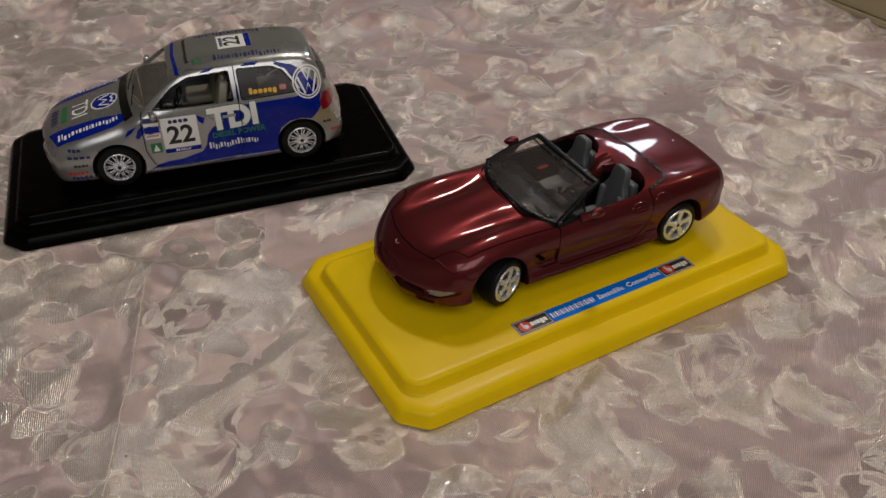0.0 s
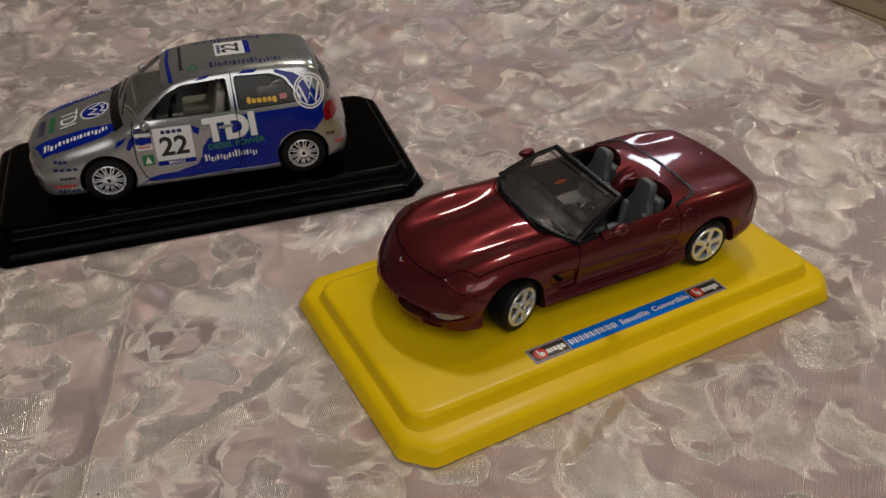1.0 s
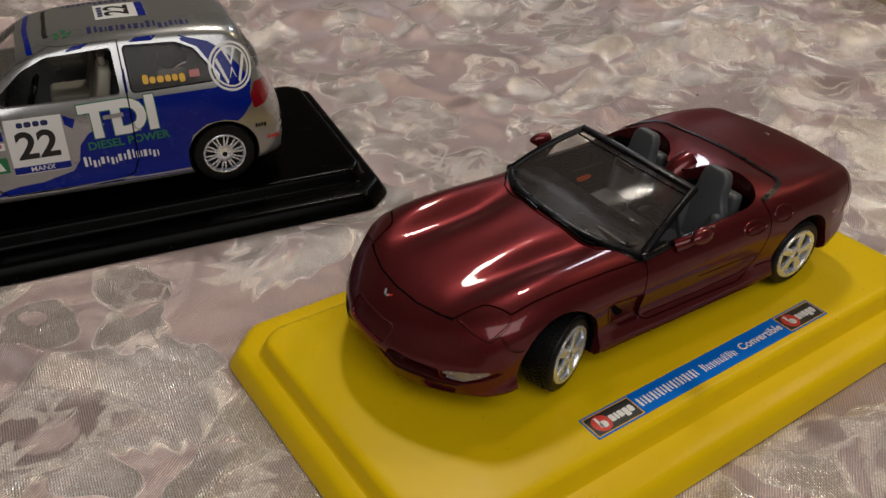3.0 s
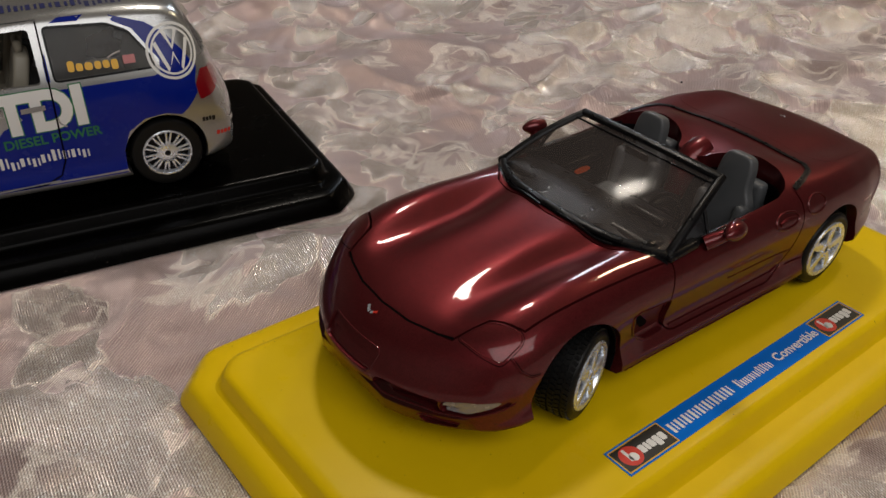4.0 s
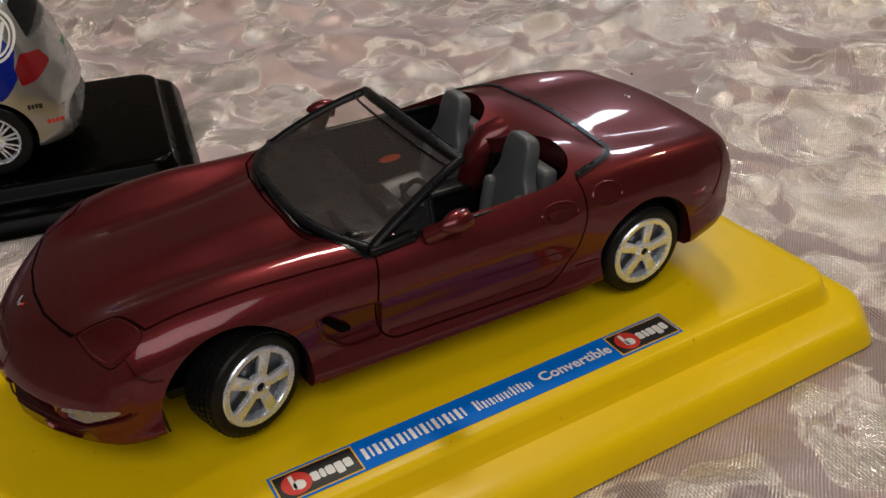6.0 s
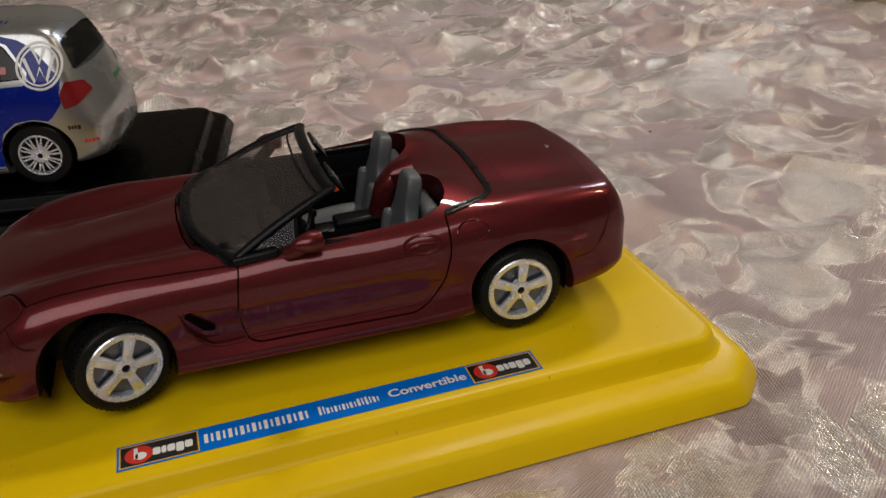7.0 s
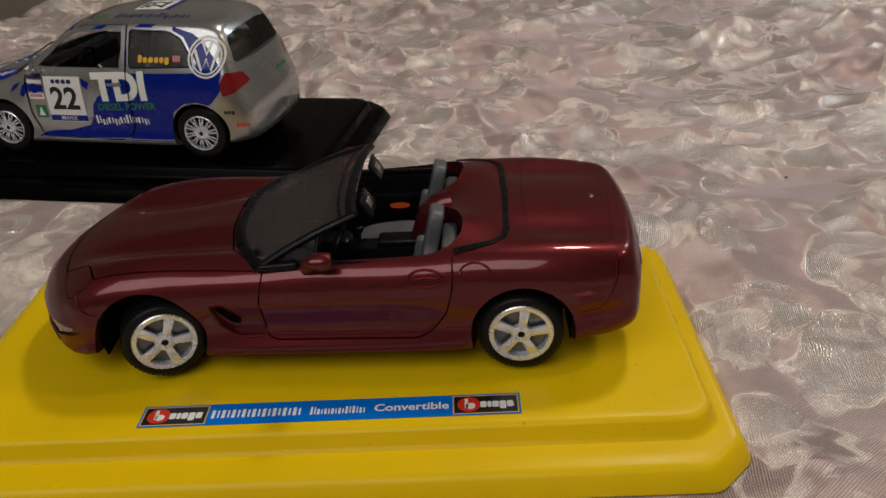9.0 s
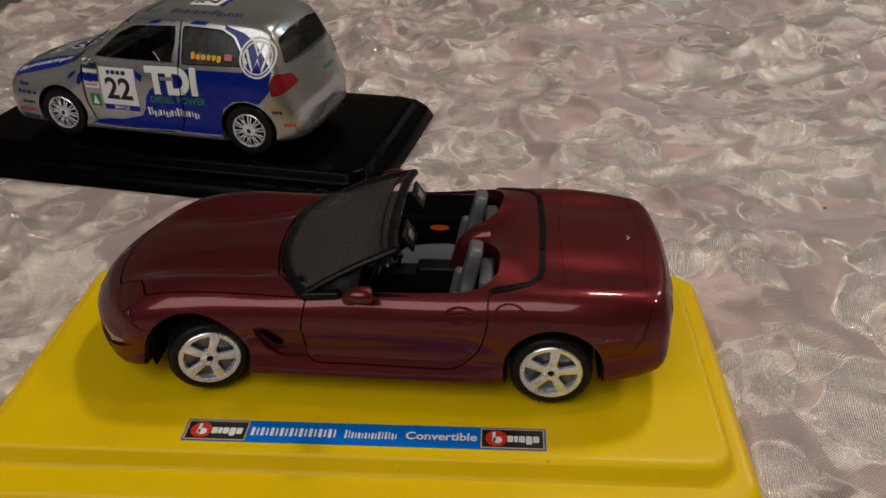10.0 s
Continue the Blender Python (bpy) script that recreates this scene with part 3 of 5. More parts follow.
def display_base(name, spot, mat, label):
    """A moulded base: a broad foot and a smaller raised deck, both with sloping edges."""
    t = thing(name, pose(spot[0], spot[1], 0, 0, 0, spot[2]), label, "display base", "model car bases")
    foot = ((2, 2, -0.4, 16), (0, 0, 0, 16), (0.5, 0.5, 2.0, 16), (3.2, 3.4, 6.8, 15), (4.3, 4.6, 8.3, 14.6), (6.2, 6.6, 9.2, 14), (10.5, 13, 9.4, 11), (24, 30, 9.4, 8))
    deck = ((10.0, 18.2, 9.2, 9), (10.4, 18.6, 9.5, 9), (11.2, 19.4, 10.0, 8.6), (12.0, 20.2, 11.2, 8.2), (13.4, 21.8, 15.4, 7.4), (14.2, 22.8, 16.8, 7), (15.8, 24.8, 17.4, 6.6), (18.5, 27.6, 17.5, 6))
    for key, steps in (("foot", foot), ("deck", deck)):
        bm = bmesh.new()
        rings = [[bm.verts.new((x, y, z)) for x, y in octagon(169 - ix, 93 - iy, c)] for ix, iy, z, c in steps]
        for a, b in zip(rings[:-1], rings[1:]):
            for j in range(len(a)):
                bm.faces.new((a[j], a[(j + 1) % len(a)], b[(j + 1) % len(a)], b[j]))
        bm.faces.new(rings[-1])
        bm.faces.new(rings[0][::-1])
        bmesh.ops.recalc_face_normals(bm, faces=bm.faces)
        part(key, bm, mat, t, "", S, 50)
    return t


display_base("display_base", ROADSTER_BASE, YELLOW, "stepped yellow plastic display base lying on the tablecloth")
display_base("display_base", RALLY_BASE, BLACK_BASE, "stepped glossy black plastic display base on the tablecloth")
# ---- model cars: shared parts ----
def shade_like(me, source):
    """Gives the faces that lie on the source skin its smooth normals, so that cuts leave no marks."""
    from mathutils.bvhtree import BVHTree
    from mathutils.interpolate import poly_3d_calc
    bm = bmesh.new()
    bm.from_mesh(source)
    bm.normal_update()
    bm.faces.ensure_lookup_table()
    tree = BVHTree.FromBMesh(bm)
    me.polygons.foreach_set("use_smooth", [True] * len(me.polygons))
    cache, out = {}, [None] * len(me.loops)
    for poly in me.polygons:
        fn = poly.normal
        for li in poly.loop_indices:
            vi = me.loops[li].vertex_index
            if vi not in cache:
                co = me.vertices[vi].co
                hit, _, fi, dist = tree.find_nearest(co)
                if hit is not None and dist < 0.05:
                    f = bm.faces[fi]
                    w = poly_3d_calc([v.co for v in f.verts], hit)
                    n = Vector()
                    for wi, v in zip(w, f.verts):
                        n += v.normal * wi
                    cache[vi] = n.normalized()
                else:
                    cache[vi] = None
            n = cache[vi]
            out[li] = tuple(n) if n is not None and n.dot(fn) > 0.55 else tuple(fn)
    me.normals_split_custom_set(out)
    bm.free()


def panel(name, me, source, mat, parent, label=""):
    """A piece of a car's skin."""
    shade_like(me, source)
    me.transform(Matrix.Scale(S, 4))
    me.name = name
    me.materials.clear()
    me.materials.append(mat)
    ob = new(name, me)
    ob.parent = parent
    if label:
        ob["label"] = label
    return ob


def axle_cylinder(x, z, r, y0, y1, n=56):
    bm = bmesh.new()
    rings = [[bm.verts.new((x + r * math.cos(2 * math.pi * i / n), y, z + r * math.sin(2 * math.pi * i / n))) for i in range(n)] for y in (y0, y1)]
    for i in range(n):
        bm.faces.new((rings[0][i], rings[0][(i + 1) % n], rings[1][(i + 1) % n], rings[1][i]))
    bm.faces.new(rings[0])
    bm.faces.new(rings[1])
    bmesh.ops.recalc_face_normals(bm, faces=bm.faces)
    return bm


def tread_mesh(r, wide):
    """The raised blocks round a tyre."""
    h, rows, blocks = wide / 2, 5, []
    for row in range(rows):
        y = -h + 1.9 + (wide - 3.8) * row / (rows - 1)
        for i in range(52):
            a = 2 * math.pi * (i + 0.5 * (row % 2)) / 52
            b = block(0, 0, 0, 1.4, (wide - 3.8) / (rows - 1) * 0.72, 0.8, 0)
            skew = pose(0, 0, 0, 0, 0, 14 if row % 2 else -14)
            blocks.append(moved(b, Matrix.Rotation(a, 4, "Y") @ Matrix.Translation((0, y, r - 0.80 + 0.20 * (0 < row < rows - 1))) @ skew))
    return joined(*blocks)


def tyre_mesh(r, rim, wide):
    h = wide / 2
    prof = [(rim, -h + 0.6), (rim + 0.5, -h), (rim + (r - rim) * 0.45, -h - 0.35), (r - 1.5, -h + 0.1), (r - 0.9, -h + 0.9), (r - 0.8, -h * 0.4),
            (r - 0.8, h * 0.4), (r - 0.9, h - 0.9), (r - 1.5, h - 0.1), (rim + (r - rim) * 0.45, h + 0.35), (rim + 0.5, h), (rim, h - 0.6)]
    bm = lathe(prof, 64)
    return bm


def spoke(r0, r1, w0, w1, y0, y1, depth):
    """A flat tapered bar from r0 out to r1 along z; faces -y at y0 (hub) and y1 (rim)."""
    bm = bmesh.new()
    v = [bm.verts.new(p) for p in ((-w0 / 2, y0, r0), (w0 / 2, y0, r0), (w1 / 2, y1, r1), (-w1 / 2, y1, r1),
                                    (-w0 / 2, y0 + depth, r0), (w0 / 2, y0 + depth, r0), (w1 / 2, y1 + depth, r1), (-w1 / 2, y1 + depth, r1))]
    for f in ((0, 1, 2, 3), (7, 6, 5, 4), (0, 4, 5, 1), (1, 5, 6, 2), (2, 6, 7, 3), (3, 7, 4, 0)):
        bm.faces.new([v[i] for i in f])
    bmesh.ops.bevel(bm, geom=list(bm.edges), offset=0.22, segments=2, affect="EDGES", profile=0.5)
    bmesh.ops.recalc_face_normals(bm, faces=bm.faces)
    return bm


def five_spoke_wheel(r, wide, made={}):
    """Meshes of a five-spoke road wheel whose outer face looks along -y; made once for each size."""
    key = (r, wide)
    if key in made:
        return made[key]
    rim = r * 0.745
    h = wide / 2
    ob = {}
    ob["tyre"] = tyre_mesh(r, rim - 0.3, wide)
    ob["tread"] = tread_mesh(r, wide)
    ob["rim"] = joined(lathe([(rim + 0.1, -h - 0.2), (rim - 0.3, -h - 0.65), (rim - 0.8, -h - 0.62), (rim - 2.0, -h - 0.45), (rim - 2.4, -h + 0.3), (rim - 2.5, -h + 3), (rim - 2.6, h - 1), (rim, h - 1), (rim + 0.1, h - 2)], 64),
                       lathe([(4.2, -h + 0.3), (4.0, -h - 0.35), (3.0, -h - 0.7), (1.5, -h - 0.7), (1.4, -h - 0.1), (1.4, -h + 1.5), (4.2, -h + 1.5)], 40),
                       *[moved(spoke(2.6, rim - 1.6, 3.1, 4.3, -h - 0.5, -h - 0.35, 1.5), Matrix.Rotation(2 * math.pi * i / 5, 4, "Y")) for i in range(5)])
    ob["brake_disc"] = lathe([(rim - 2.7, -h + 2.6), (3, -h + 2.6), (3, -h + 3.4), (rim - 2.7, -h + 3.4)], 40)
    ob["brake_caliper"] = block(0, -h + 2.4, rim - 4.6, 5.0, 1.6, 3.0, 0.5)
    ob["lug_nut"] = [moved(lathe([(0.62, -h - 0.2), (0.6, -h - 0.95), (0.3, -h - 1.05), (0.3, -h - 0.2)], 8), Matrix.Rotation(2 * math.pi * (i + 0.5) / 5, 4, "Y") @ Matrix.Translation((0, 0, 2.75))) for i in range(5)]
    ob["hub_cap"] = lathe([(1.45, -h - 0.2), (1.2, -h - 0.4), (0.3, -h - 0.4), (0.3, -h + 0.4), (1.45, -h + 0.4)], 20)
    return ob


def place_wheel(builder, parent, x, y, z, side, steer=0.0, spin=0.0, **kw):
    """Builds a wheel as an Empty with its parts. side -1 faces -y."""
    e = new("wheel")
    e.empty_display_size = 0.01
    e.parent = parent
    e.matrix_local = pose(x * S, y * S, z * S, 0, 0, steer) @ pose(0, 0, 0, 0, 0, 0 if side < 0 else 180) @ pose(0, 0, 0, 0, spin, 0)
    shapes = builder(**kw)
    mats = {"tyre": RUBBER, "tread": RUBBER, "rim": CHROME, "brake_disc": RIM_DARK, "brake_caliper": RIM_DARK, "lug_nut": CHROME, "hub_cap": BLACK, "wheel_back": BLACK}
    for key, bm in shapes.items():
        for one in bm if isinstance(bm, list) else [bm]:
            p = part(key, one, mats[key], e, {"tyre": "black rubber tyre", "tread": "small black tread blocks", "rim": "plated silver rim"}.get(key, ""))
            if key == "tread":
                tagged(p, kind="stuff")
    return e
# ---- the maroon convertible ----
# x runs from the nose to the tail with 0 near the front axle, z from the base's deck up
ROADSTER = [
    (-66.2, 24, (0, 23.5), (12, 23.5), (24, 23.5), (35, 23.5), (42, 23.4), (45.2, 23), (46, 21.8), (45.4, 19.8), (43, 19), (20, 18.8)),
    (-65.6, 24, (0, 27), (12, 27), (24, 27), (36, 26.9), (43.4, 26.6), (47.4, 25.6), (48.4, 22), (47.6, 17), (45, 14.6), (20, 14)),
    (-63.6, 23.5, (0, 30.6), (12, 30.6), (24, 30.6), (36.5, 30.4), (44.5, 29.8), (49, 27.8), (50.2, 23), (49.8, 17.5), (48.6, 13.8), (20, 13)),
    (-60, 22, (0, 34.8), (12, 34.8), (24, 34.7), (37, 34.4), (45.5, 33.4), (50.2, 30.2), (51.6, 24), (51.6, 18.5), (51, 14.4), (20, 13)),
    (-55, 19, (0, 38.8), (12, 38.8), (24, 38.7), (36.6, 38.6), (46, 37.2), (51, 33.5), (52.6, 26), (52.8, 19.5), (52.6, 15.2), (20, 13)),
    (-49, 15.5, (0, 41.6), (13, 41.6), (25, 41.8), (36, 42.2), (46, 40.6), (51.4, 36.6), (53.2, 29), (53.4, 21), (53.4, 15.8), (20, 13)),
    (-40, 11, (0, 44), (13, 44), (25, 44.1), (36, 45.8), (46, 44.2), (51.7, 39.8), (53.7, 32), (54, 23), (53.9, 16.2), (20, 13)),
    (-30, 6.5, (0, 45.8), (13, 45.6), (24.5, 44.8), (36, 48.2), (45.6, 46.6), (51.8, 41.8), (54, 34), (54.1, 24), (54, 15.8), (20, 13)),
    (-14, 2.5, (0, 48), (13, 47.9), (24, 45.8), (36.5, 50.6), (45.6, 48.8), (51.8, 43.4), (54, 35), (54, 24), (53.6, 14), (20, 12)),
    (4, 0, (0, 50), (13, 50), (24, 46.8), (37, 51.8), (45.6, 49.6), (51.2, 44.4), (53.4, 36), (53.2, 24), (52.8, 12.6), (20, 11)),
    (22, 0, (0, 52), (14, 52), (26, 48.8), (37.5, 51.6), (45.5, 49), (50.4, 44.6), (52.5, 36), (50.8, 23), (52.3, 12), (20, 10.6)),
    (34, 0, (0, 52.8), (15, 52.7), (27, 50.6), (38.5, 51.2), (45.6, 48.8), (50.2, 44.3), (52.1, 36), (50, 22.6), (52.4, 12), (20, 10.6)),
    (45, 0, (0, 53.4), (15, 53.2), (28, 52), (39.5, 51), (46, 48.8), (50.3, 44.2), (52, 36), (49.8, 22.5), (52.6, 12), (20, 10.6)),
    (60, 0, (0, 53.6), (15, 53.4), (28, 52.4), (41, 51.4), (47, 49.2), (50.7, 44.4), (52.3, 36.5), (50, 22.5), (52.8, 12), (20, 10.6)),
    (90, 0, (0, 53.6), (15, 54), (28, 53.6), (41.5, 52.4), (47.8, 49.8), (51.7, 44.8), (53.1, 37), (50.8, 23), (53.2, 12), (20, 10.6)),
    (108, 0, (0, 54), (13, 55.4), (25, 57.6), (38.5, 55.2), (48, 50.8), (52.3, 45.6), (53.7, 37.5), (51.6, 23.5), (53.4, 12), (20, 10.6)),
    (118, 0, (0, 55), (13, 56.6), (25, 59), (38, 56.4), (48.3, 51.6), (52.7, 46.2), (54.1, 38), (52.8, 24), (53.6, 12.4), (20, 11)),
    (131, 0, (0, 56.6), (14, 57), (26, 57.6), (39.5, 55.6), (48.4, 52.6), (53, 46.8), (54.5, 38), (54, 25), (54, 13.4), (20, 12)),
    (143, 0, (0, 56.2), (15, 55.8), (28, 54.8), (41.2, 54.8), (48.4, 53), (53.1, 47.2), (54.8, 38.4), (54.4, 26), (54.2, 14.2), (20, 13)),
    (156, 0, (0, 55.6), (15, 55.1), (28, 53.4), (41.2, 54.6), (48.2, 52.9), (53, 47.4), (54.8, 38.6), (54.4, 26), (54, 14.8), (20, 13.5)),
    (170, -1, (0, 54.9), (15, 54.4), (29, 52.6), (41, 53.8), (47.4, 52), (52.1, 46.8), (54.2, 38.6), (53.8, 26), (52.8, 15), (20, 14)),
    (183, -3.5, (0, 53.6), (15, 53.3), (29, 52.3), (40.2, 52.7), (46, 51), (50.3, 46.2), (52.3, 38.6), (52, 27), (50.6, 15.4), (20, 14.6)),
    (191.5, -5, (0, 52.4), (15, 52.2), (29, 51.6), (39.4, 51.6), (44.9, 50), (48.6, 45.8), (50.6, 38.6), (50.2, 27.5), (48.6, 16), (20, 15)),
    (194.6, -5.5, (0, 51.6), (15, 51.4), (29, 50.9), (38.8, 50.7), (44, 49.2), (47.5, 45.2), (49.5, 38.6), (49.1, 28), (47.4, 16.6), (20, 15.4)),
    (196.4, -5.5, (0, 50.2), (15, 50), (28.8, 49.5), (38.4, 49.2), (43.4, 47.8), (46.8, 44.2), (48.8, 38.4), (48.4, 28.4), (46.6, 17.2), (20, 16)),
    (199, -5.5, (0, 45.6), (15, 45.5), (28.4, 45), (37.6, 44.6), (42.4, 43.4), (45.4, 41), (47, 37.4), (46.6, 29.4), (44.8, 19), (20, 18)),
    (200.2, -5.5, (0, 41), (15, 41), (28, 40.8), (36.6, 40.4), (41, 39.6), (43.6, 38), (44.6, 35.6), (44.2, 30.4), (42.4, 22), (20, 21)),
]
HOOD = [(-49.6, 0), (-48.5, 14), (-45.0, 26), (-43.3, 31.0), (-31.2, 34.6), (-28.6, 38.4), (-25.0, 45.2), (0, 45.6), (25, 45.4), (38, 45.9), (44, 46.6), (38.4, 42.4), (29.5, 32.5), (26.6, 20), (25.4, 8), (25.2, 0)]
HOOD = HOOD + [(x, -y) for x, y in HOOD[-2:0:-1]]
LID = [(-42.7, 31.7), (-31.4, 35.5), (-29.2, 38.8), (-25.8, 45.7), (-28.0, 48.4), (-36.5, 48.0), (-40.6, 41)]
DOOR = [(45.6, 64), (45.0, 48), (42.8, 38), (42.4, 30), (43.4, 21), (47, 18.8), (106, 18.8), (112, 22), (117.5, 30), (120.4, 42), (120.8, 64)]
TRUNK = [(151, 0), (151.4, 20), (152.6, 38), (155.5, 41.2), (170, 41.2), (182.5, 40.2), (185.4, 37), (188.2, 0)]
TRUNK = TRUNK + [(x, -y) for x, y in TRUNK[-2:0:-1]]
COCKPIT = [(38, 0), (40, 24), (48, 38), (56, 44.4), (112, 45.4), (119.5, 43), (124.6, 36), (125.4, 27), (123, 16), (117, 9), (111, 6.4), (110, 0)]
COCKPIT = COCKPIT + [(x, -y) for x, y in COCKPIT[-2:0:-1]]
FRONT_ARCH, REAR_ARCH = (-4.5, 19.6, 23.0), (148.3, 20.2, 21.0)


def mirrored(poly):
    return [(x, -y) for x, y in poly]


def bead(points, r, tree, place, way, closed=False):
    """A thin raised bead that follows the skin."""
    out = []
    for (ua, va), (ub, vb) in zip(points[:-1], points[1:]):
        n = max(1, int(math.hypot(ub - ua, vb - va) / 1.5))
        out += [(ua + (ub - ua) * i / n, va + (vb - va) * i / n) for i in range(n)]
    if not closed:
        out.append(points[-1])
    hits = [tree.ray_cast(Vector(place(u, v)), Vector(way))[0] for u, v in out]
    return tube([h for h in hits if h is not None], r, 6, closed)


def arch_liner(x, z, r, y0, y1):
    """The black bowl inside a wheel arch."""
    arc = [(x + r * math.cos(a), z + r * math.sin(a)) for a in np.linspace(-0.35, math.pi + 0.35, 40)]
    bm = bmesh.new()
    rows = [[bm.verts.new((px, y, pz)) for px, pz in arc] for y in (y0, y1)]
    inner = [[bm.verts.new((x + (px - x) * 1.02, y, z + (pz - z) * 1.02)) for px, pz in arc] for y in (y0, y1)]
    for i in range(len(arc) - 1):
        bm.faces.new((rows[0][i], rows[0][i + 1], rows[1][i + 1], rows[1][i]))
        bm.faces.new((inner[0][i], inner[0][i + 1], inner[1][i + 1], inner[1][i]))
        bm.faces.new((rows[1][i], rows[1][i + 1], inner[1][i + 1], inner[1][i]))
    bm.faces.new(rows[0])
    return bm


def convertible(m):
    car = thing("model_convertible", m, "shiny maroon die-cast convertible sports car on a yellow base", "model car", "model cars")
    skin = as_mesh(loft(ROADSTER, 2.2, 4))
    body = skin.copy()
    for x, z, r in (FRONT_ARCH, REAR_ARCH):
        for s in (-1, 1):
            body = cut(body, as_mesh(axle_cylinder(x, z, r, 26 * s, 66 * s)))
    body = cut(body, as_mesh(prism(rounded(COCKPIT, 3), "z", 13.5, 90)))
    tree = tree_of(skin)

    def split(poly, axis, lo, hi, gap):
        nonlocal body
        piece = cut(body.copy(), as_mesh(prism(poly, axis, lo, hi)), "INTERSECT")
        body = cut(body, as_mesh(prism(ring_poly(poly, gap), axis, lo - (0 if axis == "z" else 0.3), hi)))
        return piece

    def recess(poly, axis, lo, hi, shift):
        """Sinks an outline into the body by the shift."""
        nonlocal body
        floor = skin.copy()
        floor.transform(Matrix.Translation(shift))
        body = cut(body, cut(as_mesh(prism(poly, axis, lo, hi)), floor))

    # openings in the nose: two slots with a lamp beside each, small lower slots and the plate's recess
    for s in (-1, 1):
        recess(rounded([(s * 15.5, 22.6), (s * 15.5, 25.6), (s * 19, 26.6), (s * 37.4, 25.4), (s * 37.4, 20.4), (s * 20, 21.4)], 1.4), "x", -80, -30, (3.2, 0, 0))
        recess(rounded([(s * 37.9, 20.6), (s * 37.9, 25.2), (s * 44, 26.4), (s * 51.5, 26.6), (s * 52.6, 25.2), (s * 51, 23.2), (s * 45, 20.8)], 1.2), "x", -80, -20, (2.2, 0, 0))
        recess(rounded([(s * 31.5, 16.6), (s * 33, 17.8), (s * 43, 16.6), (s * 42.6, 14.9), (s * 33.5, 14.6)], 0.8), "x", -80, -30, (1.8, 0, 0))
        recess(rounded([(22.0, 35.6), (25.5, 36.2), (43.6, 34.0), (43.6, 20.6), (31.5, 20.6), (25.0, 26.0)], 1.6), "y", -75 if s < 0 else 30, -30 if s < 0 else 75, (1.2, -1.7 * s, 0))
    recess(rounded([(-13, 26), (-14, 33.4), (14, 33.4), (13, 26)], 2.4), "x", -80, -40, (0.9, 0, 0))

    panel("hood", split(HOOD, "z", 30, 80, 0.7), skin, MAROON, car, "maroon hood with raised centre and shallow valleys")
    for s in (1, -1):
        poly = rounded(LID if s > 0 else mirrored(LID), 2.6, 3)
        panel("headlight_cover", split(poly, "z", 31.3 + 0.2 * s, 82, 0.22), skin, MAROON, car, "closed maroon pop-up headlight cover")
        part("cover_groove", drape(stroke(ring_poly(poly, 0.15) + ring_poly(poly, 0.15)[:1], 0.20), tree, lambda u, v: (u, v, 90), (0, 0, -1), 0.05, 2), GAP, car)
        outline = ring_poly(poly, -0.5)
        part("cover_rim", bead(outline + outline[:1], 0.24, tree, lambda u, v: (u, v, 90), (0, 0, -1), True), MAROON, car)
    for s in (-1, 1):
        door = split(rounded(DOOR, 3), "y", 46.0 * s if s > 0 else -75, 75 if s > 0 else -46.0, 0.65)
        d = panel("door", door, skin, MAROON, car, "closed maroon door")
        at = lambda u, v, s=s: (u, 90 * s, v)
        way = (0, -s, 0)
        rim = [(110.3 + 7.0 * math.cos(a), 45.6 + 3.1 * math.sin(a)) for a in np.linspace(0, 2 * math.pi, 28)]
        part("door_handle", bead(list(rim), 0.6, tree, at, way, True), MAROON, d, "oval moulded handle surround")
        part("handle_bar", bead([(105.5, 45.2), (109.5, 46.2), (114.6, 45.8)], 0.9, tree, at, way), MAROON, d)
        part("moulding", bead([(78, 30.2), (96, 30.3), (116.5, 30.2)], 0.3, tree, at, way), MAROON, d)
        part("moulding", bead([(46, 20.8), (80, 20.6), (108, 21.6), (112, 23.4)], 0.5, tree, at, way), MAROON, d)
        part("sill_bead", bead([(20, 13.6), (70, 13.6), (124, 14.0)], 0.5, tree, at, way), MAROON, car)
        part("sill_step", bead([(117, 22.6), (121, 22.9), (126.5, 23)], 0.45, tree, at, way), MAROON, car)
    pts = [(-43.0, 31.4), (-45.4, 26), (-48.8, 14), (-49.9, 0), (-48.8, -14), (-45.4, -26), (-43.0, -31.4)]
    part("shut_line", drape(stroke(pts, 0.8), tree, lambda u, v: (u, v, 90), (0, 0, -1), 0.06, 2), GAP, car, "dark gap along the hood's front edge")
    panel("trunk_lid", split(TRUNK, "z", 40, 80, 0.13), skin, MAROON, car, "maroon trunk lid")
    panel("body", body, skin, MAROON, car, "glossy maroon metallic body shell")

    # black inside the wheel arches and the cockpit
    for x, z, r in (FRONT_ARCH, REAR_ARCH):
        for s in (-1, 1):
            part("wheel_arch_liner", arch_liner(x, z, r - 0.5, 26.4 * s, 49.5 * s), BLACK, car)
    part("chassis", block(72, 0, 11.5, 190, 66, 4.4, 1.5), BLACK, car, "black plastic underside")
    for x in (26, 118):
        part("mounting_post", moved(lathe([(3.2, -0.32), (3.2, 10), (0.6, 10), (0.6, -0.32)], 20, "z"), Matrix.Translation((x, 0, 0))), BLACK, car, "black post that holds the car to its base")
    for s in (-1, 1):
        part("bumper_screw", moved(lathe([(0.9, 12.6), (0.9, 14.5), (0.2, 14.5), (0.2, 12.6)], 10, "z"), Matrix.Translation((-38, 46.5 * s, 0))), BLACK, car)
    tub = prism(rounded(ring_poly(COCKPIT, -0.25), 3), "z", 13.8, 49.4)
    bmesh.ops.delete(tub, geom=[f for f in tub.faces if f.normal.z > 0.9], context="FACES")
